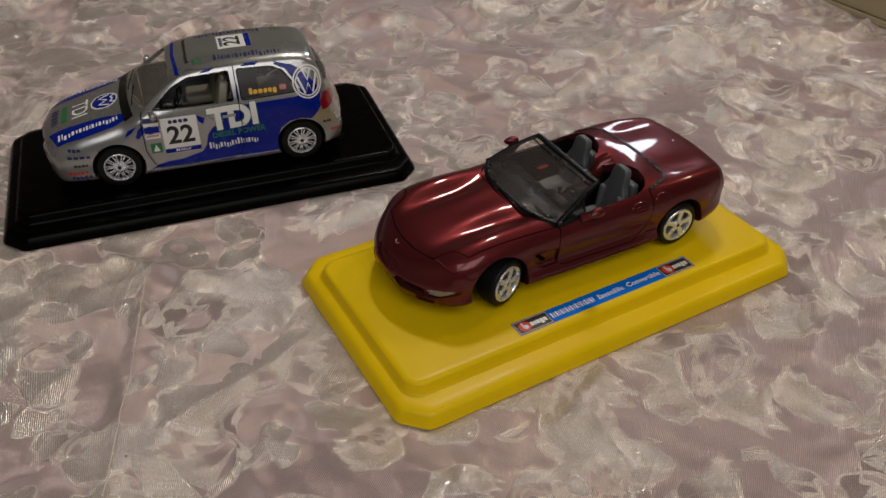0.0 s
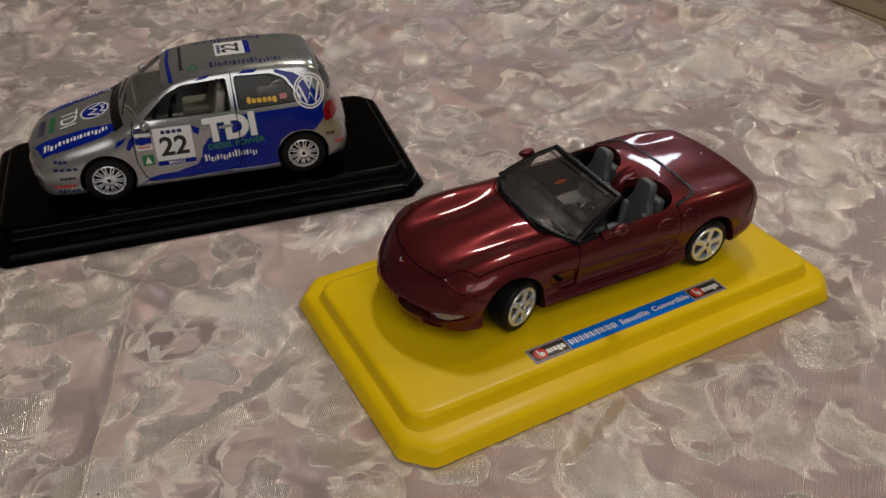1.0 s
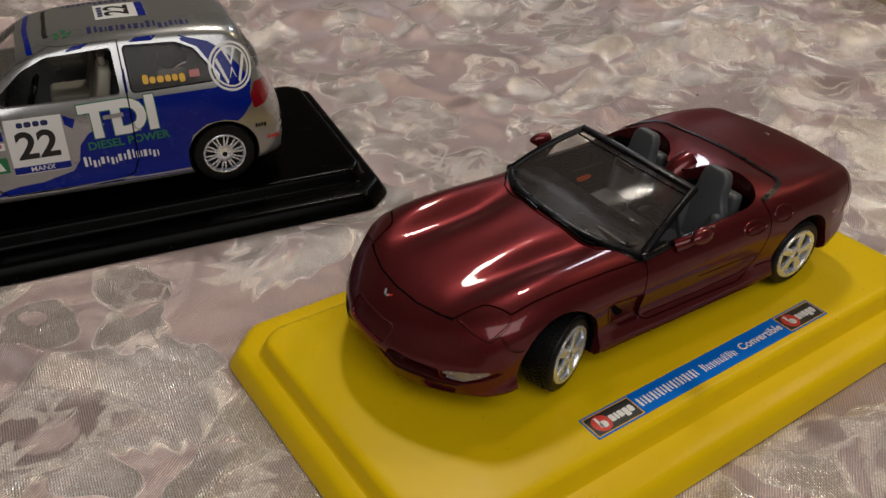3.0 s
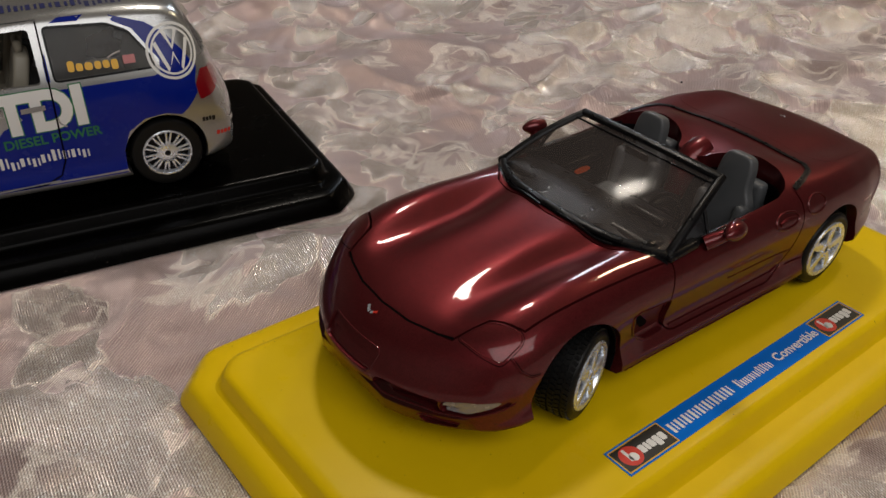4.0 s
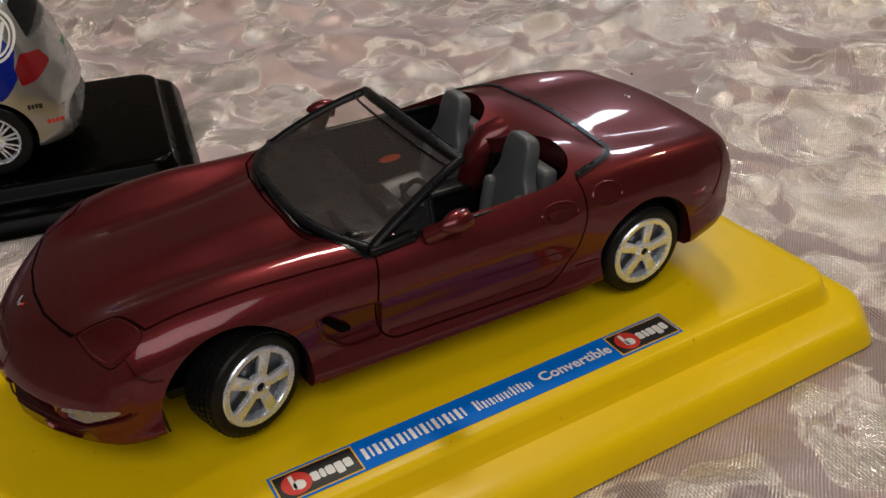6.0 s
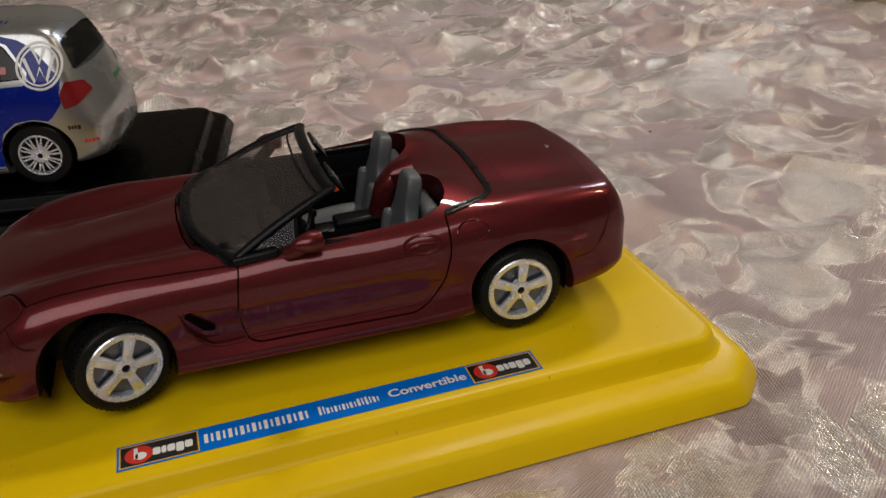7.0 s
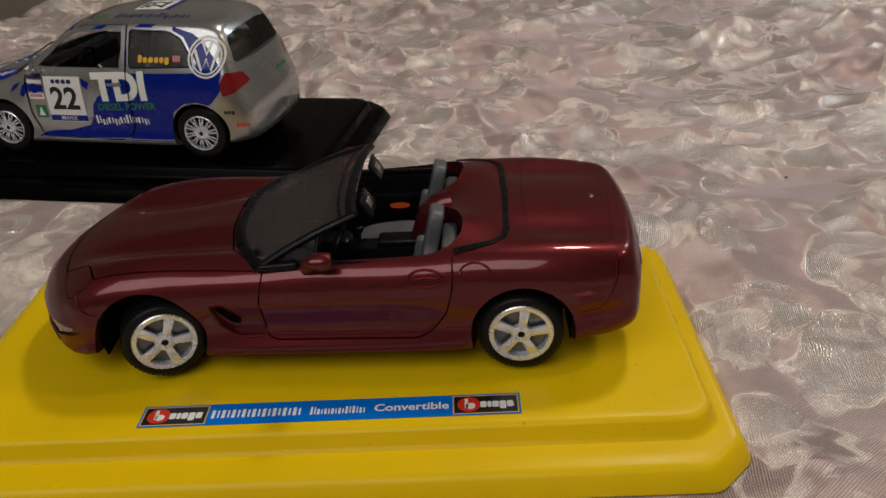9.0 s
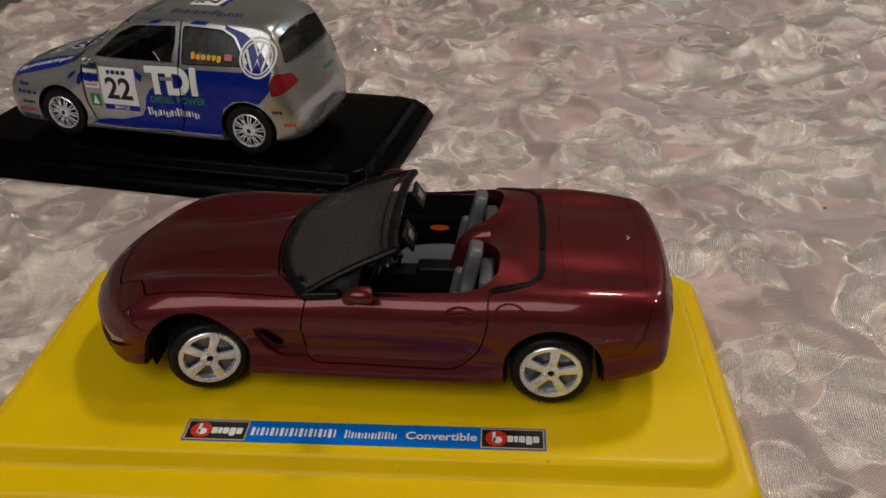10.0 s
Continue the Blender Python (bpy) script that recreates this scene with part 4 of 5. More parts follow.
    bmesh.ops.reverse_faces(tub, faces=tub.faces)
    part("interior_tub", tub, BLACK, car, "black plastic cockpit lining")

    # cockpit
    for s in (-1, 1):
        seat_of(car, 100.5, 23.5 * s)
        part("rear_shelf", block(119.4, 24 * s, 40, 6.5, 21, 22, 2, 3), SEAT, car, "grey moulded trim behind the seat")
    part("dashboard", moved(block(0, 0, 0, 26, 84, 14, 4, 3), pose(50, 0, 44.4, 0, 10, 0)), BLACK, car, "black moulded dashboard")
    part("instrument_hood", moved(block(0, 0, 0, 9, 22, 5, 2, 3), pose(60, -21, 50.4, 0, 8, 0)), BLACK, car)
    part("centre_console", joined(block(82, 0, 25, 50, 11, 20, 2.5), block(67, 0, 34, 14, 12, 10, 2), block(97, 0, 36.0, 22, 9.5, 3.4, 1.6, 3)), BLACK, car, "black centre console")
    part("gear_lever", joined(tube([(77, 0, 33), (77.5, 0, 39), (78, 0, 41)], 1.0), block(78, 0, 41.5, 3.4, 3, 3.2, 1.2, 3)), BLACK, car)
    wheel = [(0, 8.2 * math.cos(a), 8.2 * math.sin(a)) for a in np.linspace(0, 2 * math.pi, 33)[:-1]]
    st = tube(wheel, 1.0, 8, True)
    st = joined(st, block(0, 0, 0, 2.2, 5, 5, 1), block(0, 0, -3.5, 1.2, 1.6, 7, 0.4), block(0, -4, 0.6, 1.2, 7, 1.6, 0.4), block(0, 4, 0.6, 1.2, 7, 1.6, 0.4))
    part("steering_wheel", moved(st, pose(71, -21.5, 46.5, 0, 28, 0)), BLACK, car, "black steering wheel")
    for s in (-1, 1):
        part("floor_mat", block(70, 22 * s, 14.8, 30, 28, 1.4, 0.4), SEAT, car, "grey cockpit floor")
        part("door_panel", joined(block(85, 44.4 * s, 36, 56, 1.6, 24, 0.7), block(88, 43.0 * s, 37, 34, 3, 4, 1.2), block(86, 45.2 * s, 49.9, 64, 3.0, 2.0, 0.8)), BLACK, car, "black inner door panel")
    oval = prism([(92.5 + 4.9 * math.cos(a), 32.0 + 1.35 * math.sin(a)) for a in np.linspace(0, 2 * math.pi, 25)[:-1]], "y", 42.4, 43.7)
    part("door_reflector", oval, ORANGE, car, "orange oval mark on the inner door")
    fall = tube([(121, 0, 53.0), (114, 0, 51.6), (110.0, 0, 47.5), (107.5, 0, 41), (105, 0, 35)], [6.4, 6.2, 5.8, 5.2, 4.8], 16)
    part("waterfall_panel", fall, MAROON, car, "maroon panel running down between the seats")

    # windscreen
    def screen(s, v, lift=0.0):
        bx, by, bz = 28.6 + 15.0 * abs(s) ** 2.8, 45.2 * s, 53.2 - 3.6 * abs(s) ** 2.4
        tx, ty, tz = 79.6 - 0.8 * (1 - s * s) + 1.5 * abs(s) ** 4, 36.0 * s, 68.2 - 1.9 * abs(s) ** 2.6
        bulge = 2.4 * 4 * v * (1 - v) * 0.6
        return Vector((bx + (tx - bx) * v - bulge * 0.5 - lift * 0.6, by + (ty - by) * v + 0.8 * bulge * s * 0.6, bz + (tz - bz) * v + bulge * 0.8 + lift))

    bm = bmesh.new()
    n, k = 28, 12
    for side in (0, 1):
        g = [[bm.verts.new(screen(-1 + 2 * i / n, j / k, -0.7 * side)) for j in range(k + 1)] for i in range(n + 1)]
        for i in range(n):
            for j in range(k):
                bm.faces.new((g[i][j], g[i + 1][j], g[i + 1][j + 1], g[i][j + 1]))
    pane = part("windscreen", bm, GLASS, car, "scuffed clear plastic windscreen")
    pane.visible_shadow = False

    def rail(points, w, h, name, label=""):
        part(name, tube(points, w, 10, False, h), BLACK, car, label)

    rail([screen(-1 + 2 * i / 24, 0.99, 0.3) + Vector((0.9, 0, 0)) for i in range(25)], 2.3, 0.7, "windscreen_header", "black windscreen header rail")
    rail([screen(-1 + 2 * i / 24, 0.9, 0.35) for i in range(25)], 0.45, 1.0, "header_bead", "thin bead below the header rail")
    rail([screen(-1 + 2 * i / 28, 0.015, 0.0) for i in range(29)], 1.9, 0.7, "windscreen_seal", "black seal along the foot of the windscreen")
    for s in (-1, 1):
        rail([screen(s * 1.0, i / 12 * 1.02, 0.2) + Vector((0.4, 0.3 * s, 0)) for i in range(13)], 1.9, 0.8, "windscreen_pillar", "black windscreen pillar")
        quarter = bmesh.new()
        a, b, c = screen(s, 0.02), screen(s, 0.66), Vector((66, 46.0 * s, 51.0))
        for dy in (0, -0.8 * s):
            quarter.faces.new([quarter.verts.new(p + Vector((0, dy, 0))) for p in (a, b, c)])
        part("quarter_light", quarter, SMOKE, car)
        part("quarter_light_post", tube([b, c], 0.8, 8), BLACK, car)
        part("pillar_foot", moved(block(0, 0, 0, 17, 4.5, 3.6, 1.4, 3), pose(51, 46.0 * s, 50.0, 0, -4, 0)), BLACK, car)
    part("cowl_panel", drape(stroke([(34.5 + 15.0 * (abs(y) / 45.2) ** 2.8, y) for y in np.linspace(-43, 43, 34)], 14.5), tree, lambda u, v: (u, v, 90), (0, 0, -1), 0.25, 2.5), BLACK, car, "black cowl below the windscreen")
    for y0 in (-30, 4):
        arm = []
        for t in np.linspace(0, 1, 12):
            y = y0 + 27 * t
            hit = tree.ray_cast(Vector((26.5 + 15.0 * (abs(y) / 45.2) ** 2.8 + 1.2 * t, y, 90)), Vector((0, 0, -1)))[0]
            arm.append((hit.x, y, hit.z + 1.0))
        part("wiper", joined(tube(arm, 0.55, 6), tube([(x + 1.3, y, z + 0.7) for x, y, z in arm[1:-2]], 0.4, 6)), BLACK, car)
    edge = [(121.5, 45.4), (130, 43.6), (137.5, 41.0), (141.6, 36.5), (142.8, 30), (143.2, 12), (143.4, 0)]
    edge = edge + [(x, -y) for x, y in edge[-2::-1]]
    part("tonneau_seal", drape(stroke(edge, 2.5), tree, lambda u, v: (u, v, 90), (0, 0, -1), 0.55, 2), BLACK, car, "black rubber seal round the roof cover")
    part("seal_bead", bead(edge, 0.75, tree, lambda u, v: (u, v, 90), (0, 0, -1)), BLACK, car)
    for s in (-1, 1):
        v = part("sun_visor", moved(block(0, 0, 0, 1.6, 15, 9.0, 0.7, 3), pose(85.6, 18.5 * s, 63.4, 0, -32, 0)), BLACK, car, "black sun visor")
        part("vanity_mirror", moved(block(0.95, 0, 0, 0.5, 5.5, 3.6, 0.2), pose(85.6, 18.5 * s, 63.4, 0, -32, 0)), CLEAR_LENS, v, "small pale vanity mirror")
        mirror = bmesh.new()
        bmesh.ops.create_uvsphere(mirror, u_segments=20, v_segments=12, radius=1)
        for vv in mirror.verts:
            p = vv.co
            wide = 1.0 - 0.35 * max(0.0, -p.x) ** 2
            vv.co = Vector((p.x * 7.6 if p.x < 0.45 else 3.42 + (p.x - 0.45) * 1.2, p.y * 3.7 * wide * s, p.z * 3.8 * (1.0 - 0.12 * p.y) * wide))
        mirror = moved(mirror, pose(70.5, 54.0 * s, 55.6, 10 * s, 4, -10 * s))
        bmesh.ops.recalc_face_normals(mirror, faces=mirror.faces)
        foot = tube([(62.5, 47.5 * s, 49.6), (65.5, 49.6 * s, 51.4), (68.5, 51.6 * s, 53.2), (71, 53 * s, 54.4)], [3.0, 2.8, 2.4, 2.0], 12)
        part("door_mirror", joined(mirror, foot), MAROON, car, "maroon door mirror")
    part("rear_view_mirror", block(75, 0, 63.5, 1.6, 12, 3.6, 0.7), BLACK, car)

    # marks on the skin
    side = {s: (lambda u, v, s=s: (u, 90 * s, v), (0, -s, 0)) for s in (-1, 1)}
    for s in (-1, 1):
        at, way = side[s]
        cap = [(129.8 + 6.0 * math.cos(a), 47.4 + 3.6 * math.sin(a)) for a in np.linspace(0, 2 * math.pi, 30)]
        part("fuel_flap_rim" if s < 0 else "flap_rim", bead(list(cap), 0.5, tree, at, way, True), MAROON, car)
        part("side_vent", drape(flat(rounded([(23.2, 34.0), (26.0, 34.6), (33.4, 27.4), (33.0, 25.6), (29.6, 26.0)], 1.0)), tree, at, way, -0.9, 2), GAP, car, "dark recessed vent behind the front wheel")
        part("vent_rim", bead([(21.8, 35.8), (22.6, 30.6), (24.6, 26), (28, 22.6), (31.6, 20.4), (36, 19.9), (42.2, 20.2)], 0.6, tree, at, way), MAROON, car, "raised maroon rim round the side vent")
        part("vent_rim", bead([(21.8, 35.8), (25.6, 36.5), (34, 35.4), (42, 34.4)], 0.3, tree, at, way), MAROON, car)
        part("side_marker", drape(flat(rounded(rect(172, 37.4, 7.0, 1.6), 0.7)), tree, at, way, 0.15, 2), RED_LENS, car, "small dark red side marker")
        part("bumper_seam", drape(stroke([(185.6, 50.2), (186.0, 46.5), (185.6, 42), (184.0, 37), (181.6, 32.5), (178.4, 29.4), (170.5, 28.8)], 0.28), tree, at, way, 0.06, 2), GAP, car)
        part("seam_bead", bead([(184.9, 50.4), (185.3, 46.5), (184.9, 42), (183.3, 37), (181, 32.8)], 0.22, tree, at, way), MAROON, car)
        part("bumper_seam", drape(stroke([(-32.5, 41), (-31, 37.2), (-27.8, 34.6), (-24.4, 34.2)], 0.28), tree, at, way, 0.06, 2), GAP, car)
        part("seam_bead", bead([(-33.2, 40.6), (-31.6, 36.6), (-28.0, 33.9), (-24.6, 33.5)], 0.28, tree, at, way), MAROON, car)
    ahead = (lambda u, v: (-120, u, v), (1, 0, 0))
    for s in (-1, 1):
        lens = rounded([(s * 38.6, 21.2), (s * 38.6, 24.8), (s * 44, 25.9), (s * 50.6, 26.1), (s * 51.2, 25.2), (s * 50, 23.8), (s * 45, 21.4)], 1.0)
        part("turn_signal", drape(flat(lens), tree, *ahead, -0.7, 1.5), CLEAR_LENS, car, "clear turn signal lens in the bumper")
        part("slot_bead", bead([(s * 15.2, 22.4), (s * 20, 21.2), (s * 37.6, 20.2), (s * 45, 20.4), (s * 51.4, 23.0), (s * 52.8, 25.2)], 0.32, tree, *ahead), MAROON, car)
        part("slot_bead", bead([(s * 31.2, 16.8), (s * 33, 18.1), (s * 43.2, 16.8)], 0.3, tree, *ahead), MAROON, car)
        # dark patch at the slot's outer end, drawn in place of its shade
        part("slot_shade", drape(flat(rounded([(s * 34.8, 21), (s * 34.8, 25.2), (s * 37.2, 25.0), (s * 37.2, 20.8)], 0.4)), tree, *ahead, -2.4, 2), GAP, car)
    rim = rounded([(-13.4, 25.6), (-14.4, 33.9), (14.4, 33.9), (13.4, 25.6)], 2.6)
    part("plate_recess", bead(rim + rim[:1], 0.22, tree, *ahead, True), MAROON, car)
    down = (lambda u, v: (u, v, 90), (0, 0, -1))
    part("hood_emblem", joined(drape(stroke([(-54.9, 0.3), (-54.2, 1.6), (-53.2, 2.7)], 1.0), tree, *down, 0.25, 1), drape(stroke([(-54.9, -0.2), (-54.3, -1.2)], 0.9), tree, *down, 0.25, 1)), CHROME, car, "tiny silver and red emblem")
    part("emblem_flag", drape(stroke([(-54.3, -1.2), (-53.4, -2.6)], 0.8), tree, *down, 0.25, 1), REDINK, car)
    part("trunk_emblem", drape(stroke([(180.6, -1.4), (181.8, 0), (180.8, 1.6)], 0.8), tree, *down, 0.2, 1), CHROME, car, "tiny silver emblem on the trunk lid")
    for s in (-1, 1):
        for y in (17, 31):
            rearl = [(y * s + 5.2 * math.cos(a), 40.0 + 3.4 * math.sin(a)) for a in np.linspace(0, 2 * math.pi, 24)[:-1]]
            part("tail_lamp", drape(flat(rearl), tree, lambda u, v: (260, u, v), (-1, 0, 0), 0.2, 3), RED_LENS, car, "oval red tail lamp")

    for s in (-1, 1):
        place_wheel(five_spoke_wheel, car, -1.2, 47.0 * s, 20.2, s, 20.0, 20, r=17.6, wide=14)
        place_wheel(five_spoke_wheel, car, 147.5, 46.6 * s, 19.4, s, 0.0, 8, r=17.6, wide=14.6)
    return car


def seat_of(car, x, y):
    """A bucket seat: cushion, back with a slim head part, and bolsters."""
    back = [(-12.5, 0), (12.5, 0), (13, 12), (11.5, 22), (8.2, 27), (7.6, 36), (5.5, 40.5), (-5.5, 40.5), (-7.6, 36), (-8.2, 27), (-11.5, 22), (-13, 12)]
    bm = prism(rounded(back, 3), "x", -3.0, 3.0)
    bmesh.ops.bevel(bm, geom=[e for e in bm.edges if abs(e.verts[0].co.x - e.verts[1].co.x) < 0.01], offset=1.4, segments=3, affect="EDGES", profile=0.5)
    s = part("seat", moved(bm, pose(x + 5.5, y, 23, 0, 13, 0)), SEAT, car, "grey moulded bucket seat")
    # a cushion with a round front, thick sides and a shallow dish
    bm = bmesh.new()
    bmesh.ops.create_uvsphere(bm, u_segments=36, v_segments=16, radius=1)
    for v in bm.verts:
        p = v.co.copy()
        ring = max(math.hypot(p.x, p.y), 1e-6)
        square = (ring ** 4 / (p.x**4 + p.y**4 + 1e-9)) ** 0.25 if ring > 1e-5 else 1.0
        out = min(1.0, ring) ** 0.6 * (1 + 0.75 * (square - 1))
        dish = 2.6 * max(0.0, 1 - (p.y / ring * out / 0.72) ** 2 - max(0.0, -p.x) ** 2) if p.z > 0 else 0.0
        v.co = Vector((p.x / ring * out * 17.5, p.y / ring * out * 12.8, math.copysign(abs(p.z) ** 0.6, p.z) * 5.4 - dish))
    part("cushion", moved(bm, pose(x - 11, y, 23.4, 0, -5, 0)), SEAT, s)
    for d in (-1, 1):
        part("bolster", moved(block(0, 0, 0, 6.5, 5.0, 19, 2.2, 3), pose(x + 5.4, y + 9.6 * d, 35, 0, 13, 8 * d)), SEAT, s)
    return s


convertible(pose(0.0072, 0.0701, 0.0178, 0, 0, -1.2))
# ---- the silver and blue rally hatchback ----
RALLY = [
    (-54, 15, (0, 28), (15, 28), (28, 27.9), (36, 27.6), (40, 27.2), (42, 26.3), (40, 24.6), (34, 23.8), (20, 23.5)),
    (-53, 15, (0, 34.6), (15, 34.6), (28, 34.2), (37.5, 33), (41.5, 31), (44, 26), (43.5, 18), (40, 12), (20, 11)),
    (-49.5, 14, (0, 40.2), (16, 40), (30, 39.3), (38.5, 37.6), (43.5, 34.3), (46.5, 27), (46, 16), (43, 9.4), (20, 9)),
    (-42, 12, (0, 44.3), (18, 44.1), (32, 43.3), (40.5, 41.5), (45.8, 37.3), (48.5, 29), (48, 17), (45, 9), (20, 8.5)),
    (-27, 6, (0, 48.8), (18, 48.5), (32, 47.6), (41.5, 45.6), (47.3, 40.3), (49.8, 31), (49.4, 18), (46.5, 8.8), (20, 8.5)),
    (-8, 5, (0, 53.8), (18, 53.4), (33, 52.2), (42.5, 49.6), (48.3, 43.3), (50.5, 33), (50.2, 19), (48, 9), (20, 8.5)),
    (5, 5, (0, 56.6), (18, 56.2), (33.5, 55.0), (43, 52.6), (48.4, 46), (50.5, 35), (50.2, 20), (49.4, 9), (20, 8.5)),
    (10, 5, (0, 58.2), (18, 57.8), (34.5, 56.8), (43.8, 54.6), (48.6, 49), (50.5, 36.5), (50.2, 20), (49.6, 9), (20, 8.5)),
    (15, 5, (0, 61.4), (20, 60.8), (35.5, 59.2), (44, 57), (48.7, 52), (50.5, 37), (50.2, 20), (49.6, 9), (20, 8.5)),
    (31, 5, (0, 72.2), (20, 71.6), (33.8, 69.8), (40.8, 65.2), (48.6, 56.4), (50.6, 38), (50.2, 20), (49.6, 9), (20, 8.5)),
    (48, 4, (0, 82.2), (20, 81.6), (32.6, 79.8), (38.8, 74), (48.6, 57.2), (50.7, 38.5), (50.2, 20), (49.6, 9), (20, 8.5)),
    (58, 3, (0, 86.6), (20, 86), (32.3, 84), (38.2, 77.4), (48.6, 57.6), (50.7, 39), (50.2, 20), (49.6, 9), (20, 8.5)),
    (78, 2, (0, 89.8), (20, 89.2), (32.2, 87), (38, 80), (48.6, 58), (50.8, 39.5), (50.2, 20), (49.6, 9), (20, 8.5)),
    (106, 1, (0, 90.8), (20, 90.2), (32.2, 88), (38, 80.6), (48.7, 58.4), (50.9, 40), (50.2, 20), (49.6, 9), (20, 8.5)),
    (135, 0, (0, 90.4), (20, 89.8), (32, 87.4), (37.8, 80), (48.6, 58.8), (51, 40.5), (50.2, 20.5), (49.6, 9.5), (20, 9)),
    (155, 0, (0, 88.8), (20, 88.1), (31.8, 85.6), (37, 78.6), (48.0, 59), (50.8, 41), (50.2, 21), (49.4, 10.5), (20, 10)),
    (165, -2, (0, 86), (20, 85.4), (31.6, 82.8), (36.8, 76.6), (47.2, 58.8), (50.4, 41), (49.8, 21), (48.6, 11.5), (20, 11)),
    (171, -4, (0, 80), (20, 79.4), (31.6, 77.2), (37, 72.4), (46.4, 58.2), (49.9, 41), (49.4, 21), (47.8, 12), (20, 11.5)),
    (178, -6, (0, 69), (20, 68.6), (32.2, 66), (38, 63.2), (45.4, 56), (49, 40.5), (48.8, 21.5), (46.6, 12), (20, 11.5)),
    (184, -8, (0, 56.4), (20, 56.1), (33, 55.2), (39.4, 53.2), (44.4, 49.4), (48, 39), (48, 22), (45, 12.5), (20, 12)),
    (189, -9, (0, 44), (20, 43.8), (33, 43.4), (39.6, 42.2), (43.4, 40), (46.8, 34), (46.8, 22), (43, 13), (20, 12.5)),
    (192.5, -9, (0, 36), (20, 36), (33, 35.7), (39, 35), (42, 33.6), (45, 29), (44.8, 22), (41, 15), (20, 14.5)),
    (193.3, -9, (0, 30), (20, 30), (33, 29.8), (37.5, 29.4), (39.5, 28.6), (41, 26.5), (40.5, 23), (37, 19), (20, 18.5)),
]
DOOR_GLASS = [(32, 61), (51, 76.4), (64, 82.0), (96.5, 83.8), (97.2, 61.2)]
REAR_GLASS = [(103, 61.6), (102.5, 83.8), (130, 82.8), (139, 78.8), (148.5, 65.5), (147.5, 62.6)]
RALLY_DOOR = [(23, 53), (23, 30), (27, 18), (32, 13.5), (90, 13.5), (97, 16.5), (100, 24), (100.3, 86.6), (66, 85.6), (49, 78.6), (25, 60.5)]
SCREEN = [(-41, 62.2), (41, 62.2), (32, 80.6), (15, 83), (-15, 83), (-32, 80.6)]
HATCH_GLASS = [(-36.5, 62.5), (36.5, 62.5), (31, 78), (15, 80.6), (-15, 80.6), (-31, 78)]


def ten_spoke_wheel(r, wide):
    rim, h = r * 0.655, wide / 2
    ob = {"tyre": tyre_mesh(r, rim - 0.3, wide)}
    spokes = []
    for i in range(10):
        for d in (-1, 1):
            m = Matrix.Rotation(2 * math.pi * i / 10, 4, "Y")
            sp = spoke(3.9, rim - 1.0, 1.2, 1.0, -h - 0.2, -h - 0.2, 1.0)
            spokes.append(moved(sp, m @ Matrix.Rotation(d * 0.115, 4, "Y")))
    ob["rim"] = joined(lathe([(rim + 0.1, -h - 0.2), (rim - 0.3, -h - 0.6), (rim - 0.8, -h - 0.5), (rim - 1.4, -h + 0.6), (rim - 1.8, -h + 3), (rim - 1.9, h - 1), (rim, h - 1), (rim + 0.1, h - 2)], 64),
                       lathe([(5.2, -h + 0.8), (5.0, -h - 0.2), (4.2, -h - 0.5), (1.5, -h - 0.5), (1.4, -h), (1.4, -h + 1.2), (5.2, -h + 1.2)], 40), *spokes)
    ob["wheel_back"] = lathe([(rim - 1.7, -h + 1.6), (1, -h + 1.6), (1, -h + 2.6), (rim - 1.7, -h + 2.6)], 32)
    ob["lug_nut"] = [moved(lathe([(0.5, -h - 0.3), (0.48, -h - 0.75), (0.2, -h - 0.8), (0.2, -h - 0.3)], 6), Matrix.Rotation(2 * math.pi * i / 5, 4, "Y") @ Matrix.Translation((0, 0, 3.0))) for i in range(5)]
    ob["hub_cap"] = lathe([(1.5, -h - 0.3), (1.3, -h - 0.6), (0.2, -h - 0.6), (0.2, -h + 0.4), (1.5, -h + 0.4)], 16)
    return ob


def bars(x, y, w, h, n, tall=1.0, seed=1, plain=False):
    """A row of plain marks as long as a word: one bar a letter where it is small or a name, else two."""
    rng = random.Random(seed)
    widths = [rng.uniform(0.75, 1.15) for _ in range(n)]
    unit = w / sum(widths)
    out, u = [], x - w / 2
    for i in range(n):
        t = h if i == 0 else h * (tall if rng.random() < 0.85 else 1.0)
        low = y - h / 2 - (h * 0.2 if tall < 1 and i and rng.random() < 0.15 else 0)
        wide = widths[i] * unit * 0.82
        if h < 4.5 or plain:
            out.append(flat(rounded([(u, low), (u + wide, low), (u + wide, y - h / 2 + t), (u, y - h / 2 + t)], min(wide, t) * 0.4, 3)))
        else:
            out.append(moved(mark(wide, t, wide * 0.34), Matrix.Translation((u, low, 0))))
        u += widths[i] * unit
    return out


def tilted(bm, deg, cx, cy):
    if isinstance(bm, list):
        return [tilted(one, deg, cx, cy) for one in bm]
    return moved(bm, Matrix.Translation((cx, cy, 0)) @ Matrix.Rotation(radians(deg), 4, "Z"))


def rally_x(u):
    """The real casting has a longer nose and a shorter tail than the section table."""
    return -20 + (u + 20) * 1.12 if u < -20 else 155 + (u - 155) * 0.88 if u > 155 else u


RALLY = [(rally_x(st[0]), *st[1:]) for st in RALLY]


